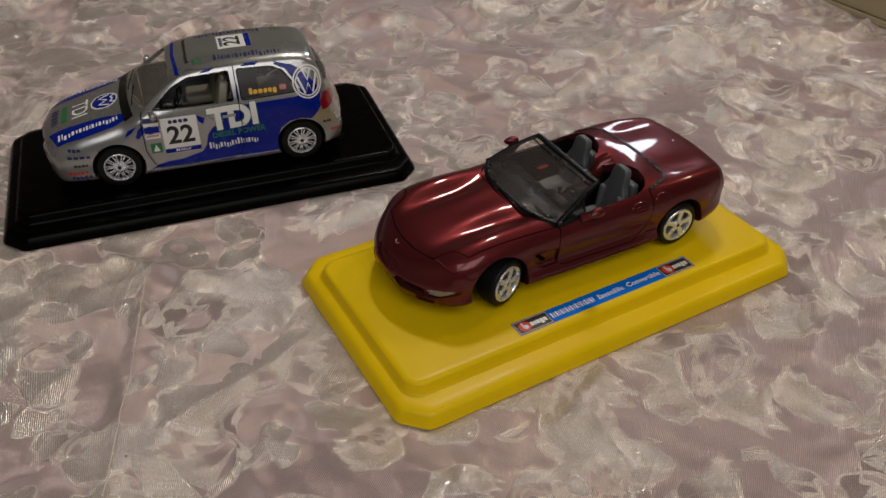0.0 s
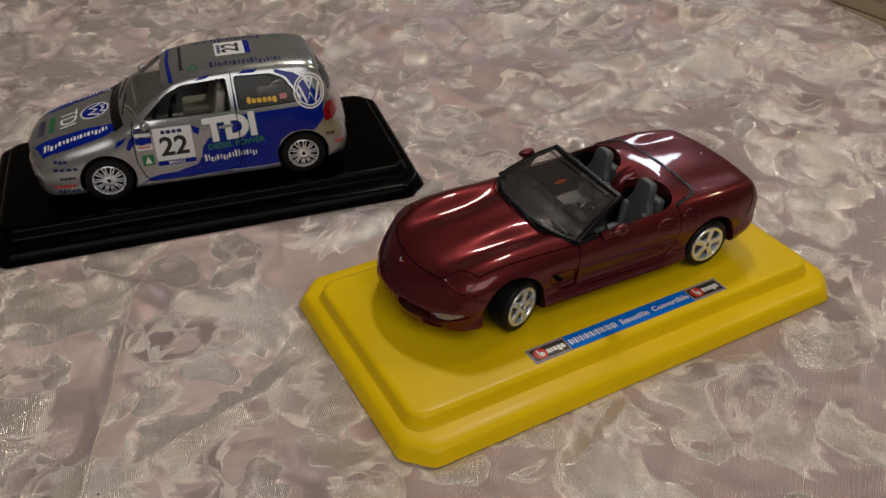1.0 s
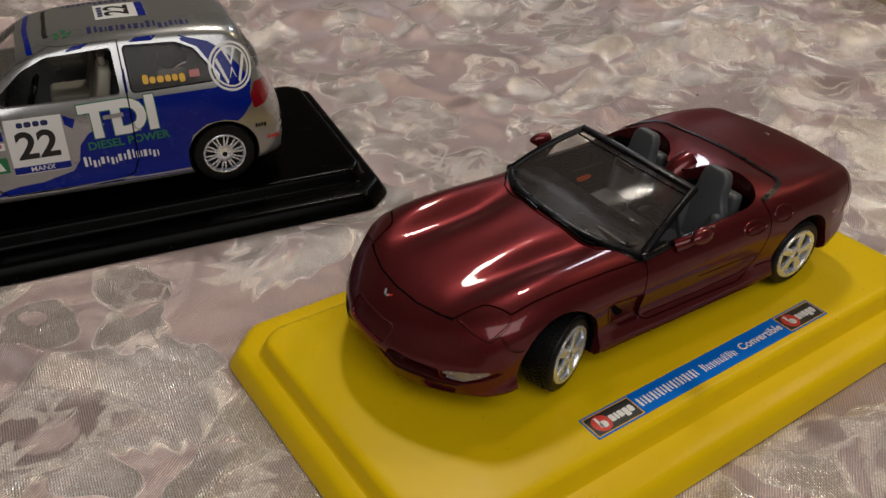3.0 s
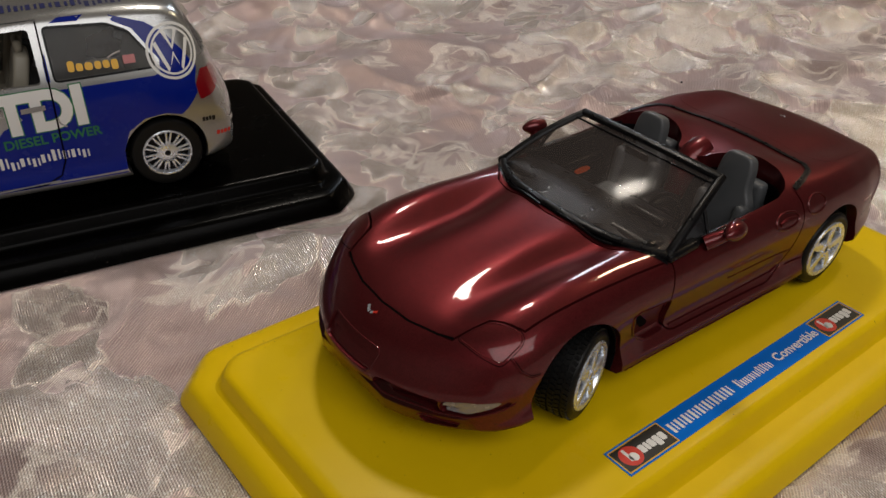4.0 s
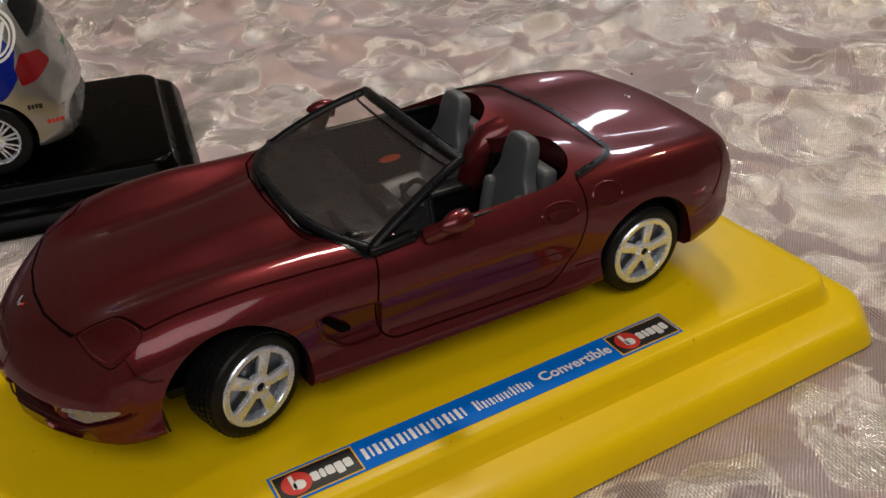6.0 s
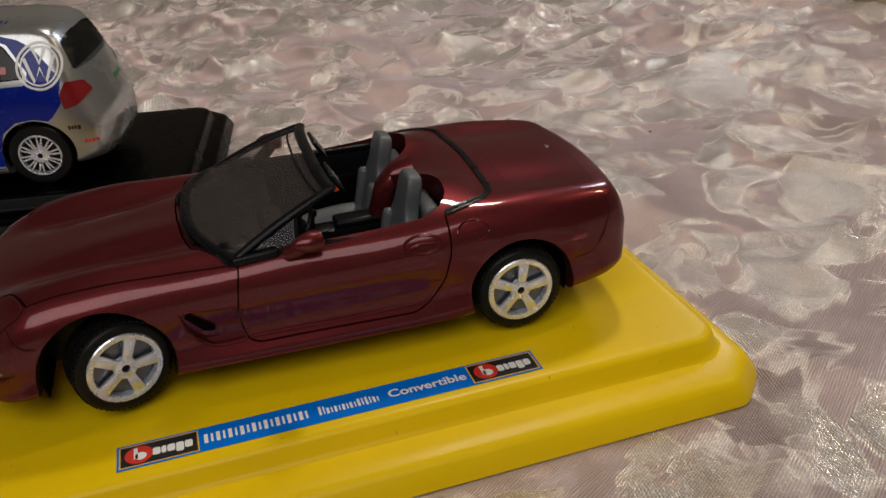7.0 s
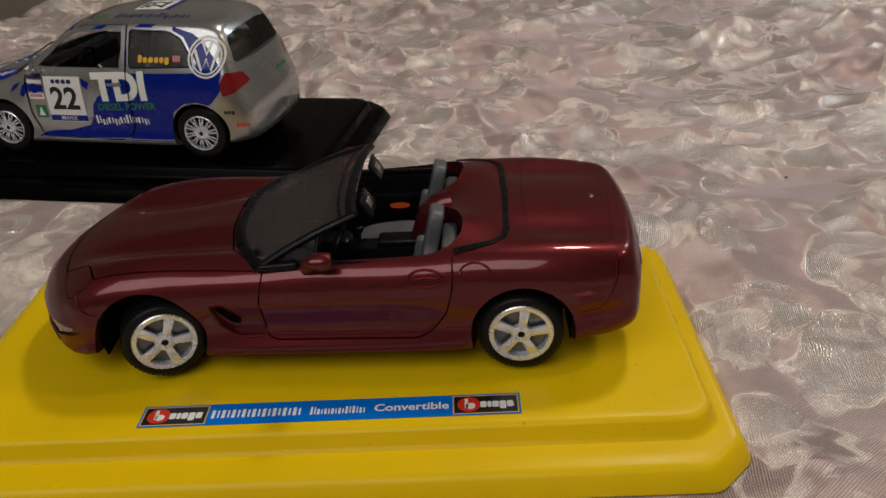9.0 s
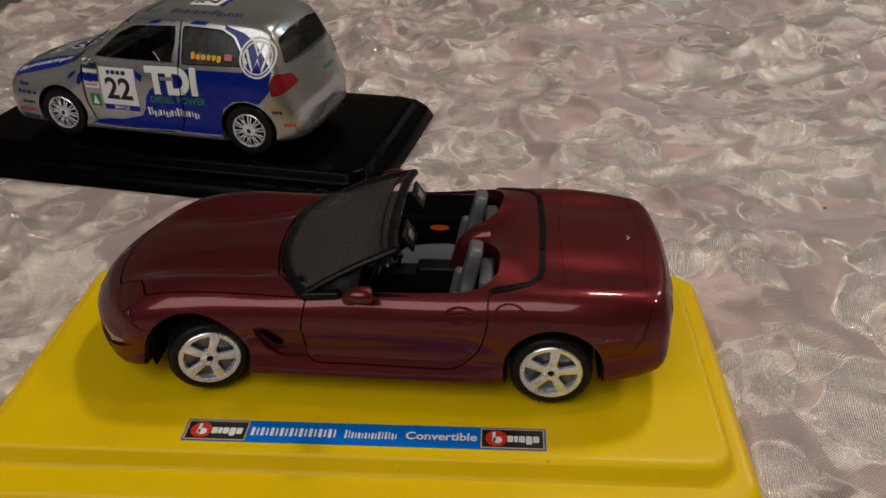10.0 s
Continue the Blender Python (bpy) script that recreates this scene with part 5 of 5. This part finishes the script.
def rally_car(m):
    car = thing("model_hatchback", m, "silver and blue rally hatchback model on a black base", "model car", "model cars")
    skin = as_mesh(loft(RALLY, 2.4, 4))
    body = skin.copy()
    inner = as_mesh(loft(RALLY, 2.4, 4, -2.0, 17.0, 8, 176))
    for x in (0.0, 147.3):
        for s in (-1, 1):
            body = cut(body, as_mesh(axle_cylinder(x, 19.0, 20.4, 26 * s, 62 * s)))
    hollow = cut(inner, as_mesh(prism([(44, -70), (180, -70), (180, 70), (44, 70), (12, 70), (12, -70)], "z", 10, 120)), "INTERSECT")
    body = cut(body, hollow)
    for poly in (DOOR_GLASS, REAR_GLASS):
        body = cut(body, as_mesh(prism(rounded(poly, 2.2), "y", -70, 70)))
    body = cut(body, as_mesh(prism(rounded(SCREEN, 3), "x", 4, 68)))
    body = cut(body, as_mesh(prism(rounded(HATCH_GLASS, 3), "x", 160, 200)))
    tree = tree_of(skin)
    for s in (-1, 1):
        lo, hi = (-70, -30) if s < 0 else (30, 70)
        piece = cut(body.copy(), as_mesh(prism(RALLY_DOOR, "y", lo, hi)), "INTERSECT")
        body = cut(body, as_mesh(prism(ring_poly(RALLY_DOOR, 0.4), "y", lo - 1, hi + 1)))
        d = panel("door", piece, skin, SILVER, car, "silver and blue door with racing stickers")
        if s < 0:
            near_door = d
        mirror = moved(block(0, 0, 0, 5, 9, 6.2, 2.2, 4), pose(33, 54 * s, 61.5, 0, 0, -10 * s))
        part("door_mirror", joined(mirror, block(34, 49.5 * s, 59.5, 4, 5, 2.4, 0.8)), SILVER, d, "silver door mirror")
        part("door_handle", drape(stroke([(86, 51), (96.5, 51.6)], 2.3), tree, lambda u, v, s=s: (u, 90 * s, v), (0, -s, 0), 1.0, 1.5), SILVER, d)
    panel("body", body, skin, SILVER, car, "silver painted body shell with blue livery")
    part("chassis", block(72, 0, 9.5, 200, 64, 6, 1.5), BLACK, car, "black underside")
    for x in (0.0, 147.3):
        for s in (-1, 1):
            bm = bmesh.new()
            arc = [(x + 20.1 * math.cos(a), 19 + 20.1 * math.sin(a)) for a in np.linspace(-0.35, math.pi + 0.35, 36)]
            rows = [[bm.verts.new((px, y * s, pz)) for px, pz in arc] for y in (26.4, 47.5)]
            for i in range(len(arc) - 1):
                bm.faces.new((rows[0][i], rows[0][i + 1], rows[1][i + 1], rows[1][i]))
            bm.faces.new(rows[0])
            part("wheel_arch_liner", bm, BLACK, car)
            place_wheel(ten_spoke_wheel, car, x, 43.8 * s, 18.6, s, 0, 9 if x else 25, r=18.4, wide=12.5)

    # glazing follows the skin
    def pane(name, poly, place, way, mat, label):
        bm = drape(flat(rounded(poly, 2)), tree, place, way, -0.9, 3)
        g = part(name, bm, mat, car, label)
        g.visible_shadow = False
        return g

    for s in (-1, 1):
        at, way = (lambda u, v, s=s: (u, 90 * s, v)), (0, -s, 0)
        pane("quarter_window", ring_poly(REAR_GLASS, 0.8), at, way, SIDE_GLASS, "hazy side window")
        part("window_seal", drape(stroke(rounded(REAR_GLASS, 2.2) + rounded(REAR_GLASS, 2.2)[:1], 0.9), tree, at, way, 0.10, 2), BLACK, car)
    pane("windscreen", ring_poly(SCREEN, 0.8), lambda u, v: (-50, u, v), (1, 0, 0), HAZY, "hazy clear windscreen")
    pane("rear_window", ring_poly(HATCH_GLASS, 0.8), lambda u, v: (260, u, v), (-1, 0, 0), SMOKE, "smoked tailgate window")
    part("cowl_panel", drape(stroke([(11.5 + 5 * (abs(y) / 50) ** 2.2, y) for y in np.linspace(-42, 42, 24)], 7), tree, lambda u, v: (u, v, 120), (0, 0, -1), 0.2, 3), BLACK, car, "black cowl with wipers")
    for y0 in (-34, -4):
        part("wiper", tube([(16.5 + 5 * (abs(y0 + 26 * t) / 50) ** 2.2 + 5.0 * t, y0 + 26 * t, 63.2 + 4.4 * t) for t in np.linspace(0, 1, 6)], 0.5, 6), BLACK, car)

    # cabin
    part("cabin_floor", block(90, 0, 18, 120, 86, 2, 0.5), BLACK, car)
    part("dashboard", moved(block(0, 0, 0, 14, 84, 16, 4, 3), pose(34, 0, 53, 0, 10, 0)), BLACK, car, "black dashboard")
    for s in (-1, 1):
        back = [(-13, 0), (13, 0), (13, 22), (10, 30), (8, 33), (-8, 33), (-10, 30), (-13, 22)]
        bm = prism(rounded(back, 3), "x", -3.5, 3.5)
        bmesh.ops.bevel(bm, geom=[e for e in bm.edges if abs(e.verts[0].co.x - e.verts[1].co.x) < 0.01], offset=1.8, segments=3, affect="EDGES", profile=0.5)
        seat = part("seat", moved(bm, pose(84, 21 * s, 38, 0, 14, 0)), CREAM, car, "cream moulded front seat")
        part("cushion", block(73, 21 * s, 38, 26, 24, 8, 3, 3), CREAM, seat)
        part("headrest", block(91, 21 * s, 73, 4, 12, 6, 1.8, 3), CREAM, seat)
    part("rear_bench", joined(block(134, 0, 36, 24, 78, 8, 3, 3), moved(block(0, 0, 0, 7, 78, 28, 3, 3), pose(147, 0, 48, 0, 16, 0))), CREAM, car, "cream rear bench")
    ring = [(0, 9 * math.cos(a), 9 * math.sin(a)) for a in np.linspace(0, 2 * math.pi, 29)[:-1]]
    st = joined(tube(ring, 1.1, 8, True), block(0, 0, 0, 2, 5, 5, 1), block(0, -4.5, 0, 1.2, 8, 1.8, 0.4), block(0, 4.5, 0, 1.2, 8, 1.8, 0.4))
    part("steering_wheel", moved(st, pose(54, -21, 59, 0, 24, 0)), BLACK, car, "black steering wheel")

    # lamps and bumpers
    for s in (-1, 1):
        at, way = (lambda u, v, s=s: (rally_x(u), 90 * s, v)), (0, -s, 0)
        part("tail_lamp", drape(flat(rounded([(168.5, 44), (176, 45.4), (183, 50), (179, 57), (171, 58.6), (167, 52)], 1.5)), tree, at, way, 0.35, 2), RED_LENS, car, "red tail lamp wrapping round the corner")
        part("head_lamp", drape(flat(rounded([(s * 24, 31.5), (s * 41.5, 31), (s * 42.5, 37.5), (s * 26, 39)], 2)), tree, lambda u, v: (-120, u, v), (1, 0, 0), 0.3, 2), CLEAR_LENS, car, "clear head lamp")
        part("bumper_strip", drape(stroke([(-36, 22.5), (-26, 22.8), (-22.5, 23)], 1.6), tree, at, way, 0.4, 2), SILVER, car)
        part("bumper_strip", drape(stroke([(169, 29), (178, 29.6), (187, 29.6)], 2.2), tree, at, way, 0.6, 2), SILVER, car)
    part("grille", drape(flat(rounded([(-22, 32.5), (22, 32.5), (21, 37.2), (-21, 37.2)], 1)), tree, lambda u, v: (-120, u, v), (1, 0, 0), 0.12, 3), GAP, car, "dark front grille")
    part("lower_grille", drape(flat(rounded(rect(0, 16.5, 56, 5.5), 2)), tree, lambda u, v: (-120, u, v), (1, 0, 0), 0.12, 3), GAP, car)
    part("plate_recess", drape(flat(rounded(rect(0, 38, 30, 8), 1)), tree, lambda u, v: (260, u, v), (-1, 0, 0), 0.12, 3), SILVER, car, "silver number plate panel")
    part("aerial_base", block(150, 0, 84.8, 5, 3, 2, 0.8), BLACK, car)

    # livery on the side that faces the camera
    at, way = (lambda u, v: (rally_x(u), -90, v)), (0, 1, 0)

    def side(name, bm, mat, lift, label="", pitch=2.5):
        if isinstance(bm, list):
            for one in bm:
                side(name, one, mat, lift, label, pitch)
            return
        part(name, drape(bm, tree, at, way, lift, pitch), mat, car, label, smooth=True)

    rear_blue = [(22, 12.5), (127.2, 12.5), (127.4, 24), (131, 33.5), (139, 39), (149, 40.2), (157, 38.4), (160.5, 40.5), (164, 44), (167.5, 48), (167.0, 53), (169, 60), (163, 68), (155, 76.5), (147, 81.6), (132, 86),
                 (133, 83.4), (141, 79.6), (150.6, 65.5), (149.5, 59.8), (147, 59), (99, 58.2), (93, 58.4), (91, 53), (86, 57), (83, 52), (86, 47), (77, 43), (72, 37), (70, 28), (66, 22.5), (50, 18.5), (38, 18), (30, 16.5)]
    side("livery_panel", flat(rear_blue), BLUE, 0.10, "blue livery film over the rear half")
    for poly in ([(66, 55), (72, 52), (70, 47), (66.5, 50)], [(19, 41), (24, 46), (24.5, 52.5), (20, 49), (17, 43)], [(9, 43.5), (15, 47), (19, 51.5), (12, 48.5)], [(27, 40), (31, 44), (30, 53), (27.5, 50)],
                 [(99.6, 62), (101.2, 62), (101.2, 74), (99.6, 70)], [(74, 83.6), (82, 84.4), (86, 86.4), (78, 85.6)], [(106, 85.2), (118, 85.0), (121, 87), (110, 87)]):
        side("livery_flash", flat(poly), BLUE, 0.12)
    side("number_panel", flat(rect(51.5, 40.2, 28, 31)), WHITE, 0.20, "white start number panel")
    side("start_number", moved(lettering("22", 21, 0.55), Matrix.Translation((51.5, 40.2, 0))), INK, 0.32, "black start number 22")
    side("sponsor_bar", bars(51.5, 52.4, 16, 2.8, 4, 1.0, 3), NAVY, 0.32)
    side("number_strip", flat(rect(51.5, 27.2, 28, 4.2)), BLUE, 0.30)
    side("strip_lettering", moved(lettering("MANX", 4.2, 0.02), Matrix.Translation((51.5, 27.2, 0))), WHITE, 0.42, "white lettering MANX")
    for v, h, mat in ((55.5, 3.0, NAVY), (52.0, 2.4, WHITE), (47.5, 4.6, BLUE), (42.2, 4.0, WHITE), (31.5, 9.0, GREEN)):
        side("sponsor_sticker", flat(rect(30.2 if v > 40 else 31.2, v, 11.5 if v > 40 else 8.5, h)), mat, 0.22)
    side("sponsor_bar", bars(30.2, 42.6, 9.5, 2.2, 5, 1.0, 5), PINK, 0.32)
    side("sponsor_bar", flat([(28.6, 28.6), (33.6, 28.6), (31.1, 35)]), WHITE, 0.32)
    side("big_lettering", tilted(lettering("TDI", 24.5, 1.7), 2, 94.5, 48.8), GREEN, 0.24, "white letters TDI edged in green", 2.5)
    side("big_lettering", tilted(lettering("TDI", 24.5, 1.2), 2, 94.5, 48.8), WHITE, 0.38, "", 2.5)
    side("slogan_lettering", tilted(lettering("DIESEL POWER", 6.4, 0.16), 2, 97, 36.2), GREEN, 0.40, "green lettering DIESEL POWER")
    side("sponsor_bar", tilted(bars(0, 0, 40, 6.0, 9, 0.72, 7), 2, 92, 27.6), WHITE, 0.40, "white bar of sponsor writing")
    side("door_gap", stroke([(25, 60.5), (23, 53), (23, 30), (27, 18), (32, 13.5), (90, 13.5), (97, 16.5), (100, 24), (100.3, 60), (100.3, 86.2)], 0.75), GAP, 0.50, "dark gap round the door")
    side("scuff_mark", stroke([(100.6, 46), (101.4, 43), (104, 41)], 0.7), SILVER, 0.52)
    side("scuff_mark", stroke([(24, 13.2), (60, 13.0), (96, 14.2)], 0.6), SILVER, 0.52)
    ringp = circle(158.0, 68.0, 12.4, 44, 11.6)
    side("badge_ring", stroke(ringp + ringp[:2], 1.3), WHITE, 0.30, "white ring badge")
    ringp = circle(158.0, 68.0, 10.3, 44, 9.6)
    side("badge_ring", stroke(ringp + ringp[:2], 1.0), WHITE, 0.30)
    side("badge_mark", stroke([(154.6, 76.6), (158.0, 69.6), (161.4, 76.6)], 1.9), WHITE, 0.30)
    side("badge_mark", stroke([(149.6, 72.4), (154.6, 60.2), (158.0, 67.2), (161.4, 60.2), (166.4, 72.4)], 1.9), WHITE, 0.34)
    side("name_bar", bars(121, 67.2, 23, 4.6, 6, 0.72, 11, True), GOLD, 0.1, "yellow bar of writing on the side window")
    part("flag_patch", drape(flat(rect(137, 67.4, 5.5, 3.6)), tree, at, way, 0.1, 2.5), PINK, car)
    for u, v, w, n, mat in ((-29, 37.5, 9, 3, NAVY), (-27, 31.8, 16, 4, NAVY), (-27, 24.5, 10, 4, INK), (-30, 18, 14, 5, REDINK), (-28, 13.8, 14, 5, NAVY), (172, 33.5, 8, 4, INK), (180, 24.5, 9, 4, REDINK)):
        side("sponsor_bar", bars(u, v, w, 2.4, n, 0.9, int(u) + 60), mat, 0.22)

    # bonnet and roof
    down, drop = (lambda u, v: (rally_x(u), v, 130)), (0, 0, -1)

    def top(name, bm, mat, lift, label="", pitch=2.5):
        if isinstance(bm, list):
            for one in bm:
                top(name, one, mat, lift, label, pitch)
            return
        part(name, drape(bm, tree, down, drop, lift, pitch), mat, car, label)

    for s in (-1, 1):
        stripe = [(-46, 24 * s), (-40, 40 * s), (-24, 43 * s), (2, 42.5 * s), (14, 40 * s), (17, 35 * s), (8, 31 * s), (-8, 27 * s), (-30, 24.5 * s)]
        top("bonnet_stripe", flat(stripe), BLUE, 0.12, "blue bonnet stripe with sponsor writing")
        top("sponsor_bar", tilted(bars(0, 0, 46, 6.5, 9, 0.72, 21), 0 if s < 0 else 180, -16, 33.6 * s), WHITE, 0.24)
    top("badge_disc", flat(circle(-4, -2, 11, 36, 12.5)), WHITE, 0.14, "white and blue bonnet badge")
    top("badge_disc", flat(circle(-4, -2, 9.8, 36, 11.2)), BLUE, 0.24)
    top("badge_mark", joined(stroke([(0, 7), (-8, 3), (-2, -2), (-8, -7), (0, -11)], 1.9), stroke([(4.4, 4), (1, 2), (3, -2), (1, -6), (4.4, -8)], 1.5)), WHITE, 0.34)
    top("bonnet_lettering", tilted(lettering("TDI", 17, 0.4), -90, -24, -2), GREEN, 0.16, "green edged white letters TDI")
    top("bonnet_lettering", tilted(lettering("TDI", 17, 0.12), -90, -24, -2), WHITE, 0.28)
    top("slogan_bar", tilted(bars(0, 0, 28, 4, 7, 1.0, 33), -90, -35, -2), GREEN, 0.2)
    top("sponsor_bar", tilted(bars(0, 0, 26, 5, 4, 1.0, 34), -90, -42, -2), NAVY, 0.2)
    top("sunstrip", flat([(55.6, -32.6), (58.6, -33.4), (56.6, 0), (58.6, 33.4), (55.6, 32.6), (54.0, 0)]), BLUE, 0.2, "blue strip along the top of the windscreen")
    top("sponsor_bar", tilted(bars(0, 0, 46, 2.6, 12, 0.8, 35), -90, 66, 0), INK, 0.16)
    top("number_panel", flat(rect(106, 3, 27, 26)), WHITE, 0.16, "white start number panel on the roof")
    top("roof_number", tilted(lettering("22", 18, 0.4), 90, 105, 3), INK, 0.28, "black start number 22")
    top("number_strip", flat(rect(117.2, 3, 4.4, 26)), BLUE, 0.26)
    top("sponsor_bar", tilted(bars(0, 0, 18, 3, 4, 1.0, 36), 90, 95.5, 3), NAVY, 0.28)
    for s, spin in ((-1, 0), (1, 180)):
        top("roof_sponsor_bar", tilted(bars(6, 0, 54, 8.5, 9, 0.7, 37), spin, 108, 22.5 * s), NAVY, 0.16, "dark blue bar of sponsor writing")
        for i in range(5):
            a = 2 * math.pi * i / 5
            leafp = [(74 if s < 0 else 142, 22.5 * s)]
            cx, cy = leafp[0]
            petal = [(cx + r * math.cos(a + d), cy + r * math.sin(a + d)) for r, d in ((1.2, 0), (4.2, -0.25), (5.6, 0.35), (3.2, 0.5))]
            top("sponsor_swirl", flat(petal), GREEN, 0.18)
    for one in bars(12, 48, 20, 3, 6, 0.8, 41):
        part("tailgate_mark", drape(one, tree, lambda a, b: (260, a, b), (-1, 0, 0), 0.2, 3), GREEN, car)
    return car


rally_car(pose(-0.1735, 0.3415, 0.0180, 0, 0, -12.1))
# ---- the sticker on the yellow base ----
def base_sticker():
    z = 17.62
    t = thing("name_sticker", pose(0.0758, -0.0063, z * S, 0, 0, 0.0), "blue name sticker with white lettering on the yellow base", "sticker")
    part("backing", prism(rect(0, 0, 151.5, 12.6), "z", 0, 0.12), LABEL_BLUE, t, smooth=False)
    for s in (-1, 1):
        x = 62.0 * s
        part("logo_border", prism(rect(x, 0, 26, 11.0), "z", 0.12, 0.16), GOLD, t, "yellow outline", smooth=False)
        part("logo_field", prism(rect(x, 0, 25, 10.0), "z", 0.16, 0.20), INK, t, "black logo field", smooth=False)
        part("logo_spot", prism(circle(x - 6.6, 0, 4.6, 28, 4.4), "z", 0.20, 0.24), REDINK, t, "orange red spot")
        part("logo_mark", joined(prism(rect(x - 7.6, 0.8, 1.3, 5.6), "z", 0.24, 0.28), prism(circle(x - 6.0, -0.9, 1.9, 20), "z", 0.24, 0.28)), WHITE, t)
        u = x - 2.2
        for w, drop in ((2.6, 0), (1.6, 0), (2.6, 0), (2.6, -1.1), (2.6, 0)):
            part("logo_bar", prism(rounded([(u, -2.0 + drop), (u + w, -2.0 + drop), (u + w, 1.7), (u, 1.7)], 0.9), "z", 0.20, 0.24), WHITE, t)
            u += w + 0.3
    # makers' names stand as plain bars, the plain word is lettered
    def word(x0, x1, heights, h):
        pitch = (x1 - x0) / len(heights)
        for i, tall in enumerate(heights):
            bm = mark(pitch * 0.78, h * tall, pitch * 0.27)
            part("title_bar", moved(bm, Matrix.Translation((x0 + i * pitch, -h / 2, 0.17))), WHITE, t, "white bars of a maker's name" if i == 0 else "", smooth=False)

    word(-47.2, -10.5, (1,) * 9, 4.9)
    word(-7.6, 14.8, (1, 0.7, 0.7, 0.7, 0.7, 0.9, 0.9, 0.7), 4.9)
    word_mesh = lettering("Convertible", 6.8, 0.17)
    wide = max(v.co.x for v in word_mesh.verts) - min(v.co.x for v in word_mesh.verts)
    part("title_lettering", moved(word_mesh, Matrix.Translation((32.6, 0.0, 0.17)) @ Matrix.Diagonal((29.6 / wide, 0.88, 1, 1))), WHITE, t, "white lettering Convertible", smooth=False)


base_sticker()


# ---- the beige case ----
def beige_case():
    beige = worn(material("beige_abs_plastic", (0.42, 0.36, 0.22), 0.45), 60, 0.4, 0.55, 0.1, 0.0003, 700)
    t = thing("equipment_case", pose(0.640, 0.315, 0.012, 0, 0, -90.0 + 92), "beige plastic equipment case lying on the tablecloth", "case")
    part("lower_shell", block(75, 0, 5.4, 150, 236, 8, 1.6, 3), beige, t)
    part("upper_shell", block(75.4, 0, 29.5, 149.4, 235, 38.6, 2.2, 3), beige, t)
    for y in (-108, 108):
        for x in (10, 140):
            part("rubber_foot", moved(lathe([(5, -1.4), (5, 2.0), (0.4, 2.0), (0.4, -1.4)], 16, "z"), Matrix.Translation((x, y, 0))), RUBBER, t, "black rubber foot")
    word = lettering('5.25" 0800', 7.0, 0.08)
    bmesh.ops.rotate(word, cent=(0, 0, 0), matrix=Euler((radians(90), 0, radians(-90))).to_matrix(), verts=word.verts)
    part("case_lettering", moved(word, Matrix.Translation((0.55, -52, 29))), NAVY, t, "small dark lettering", smooth=False)


beige_case()
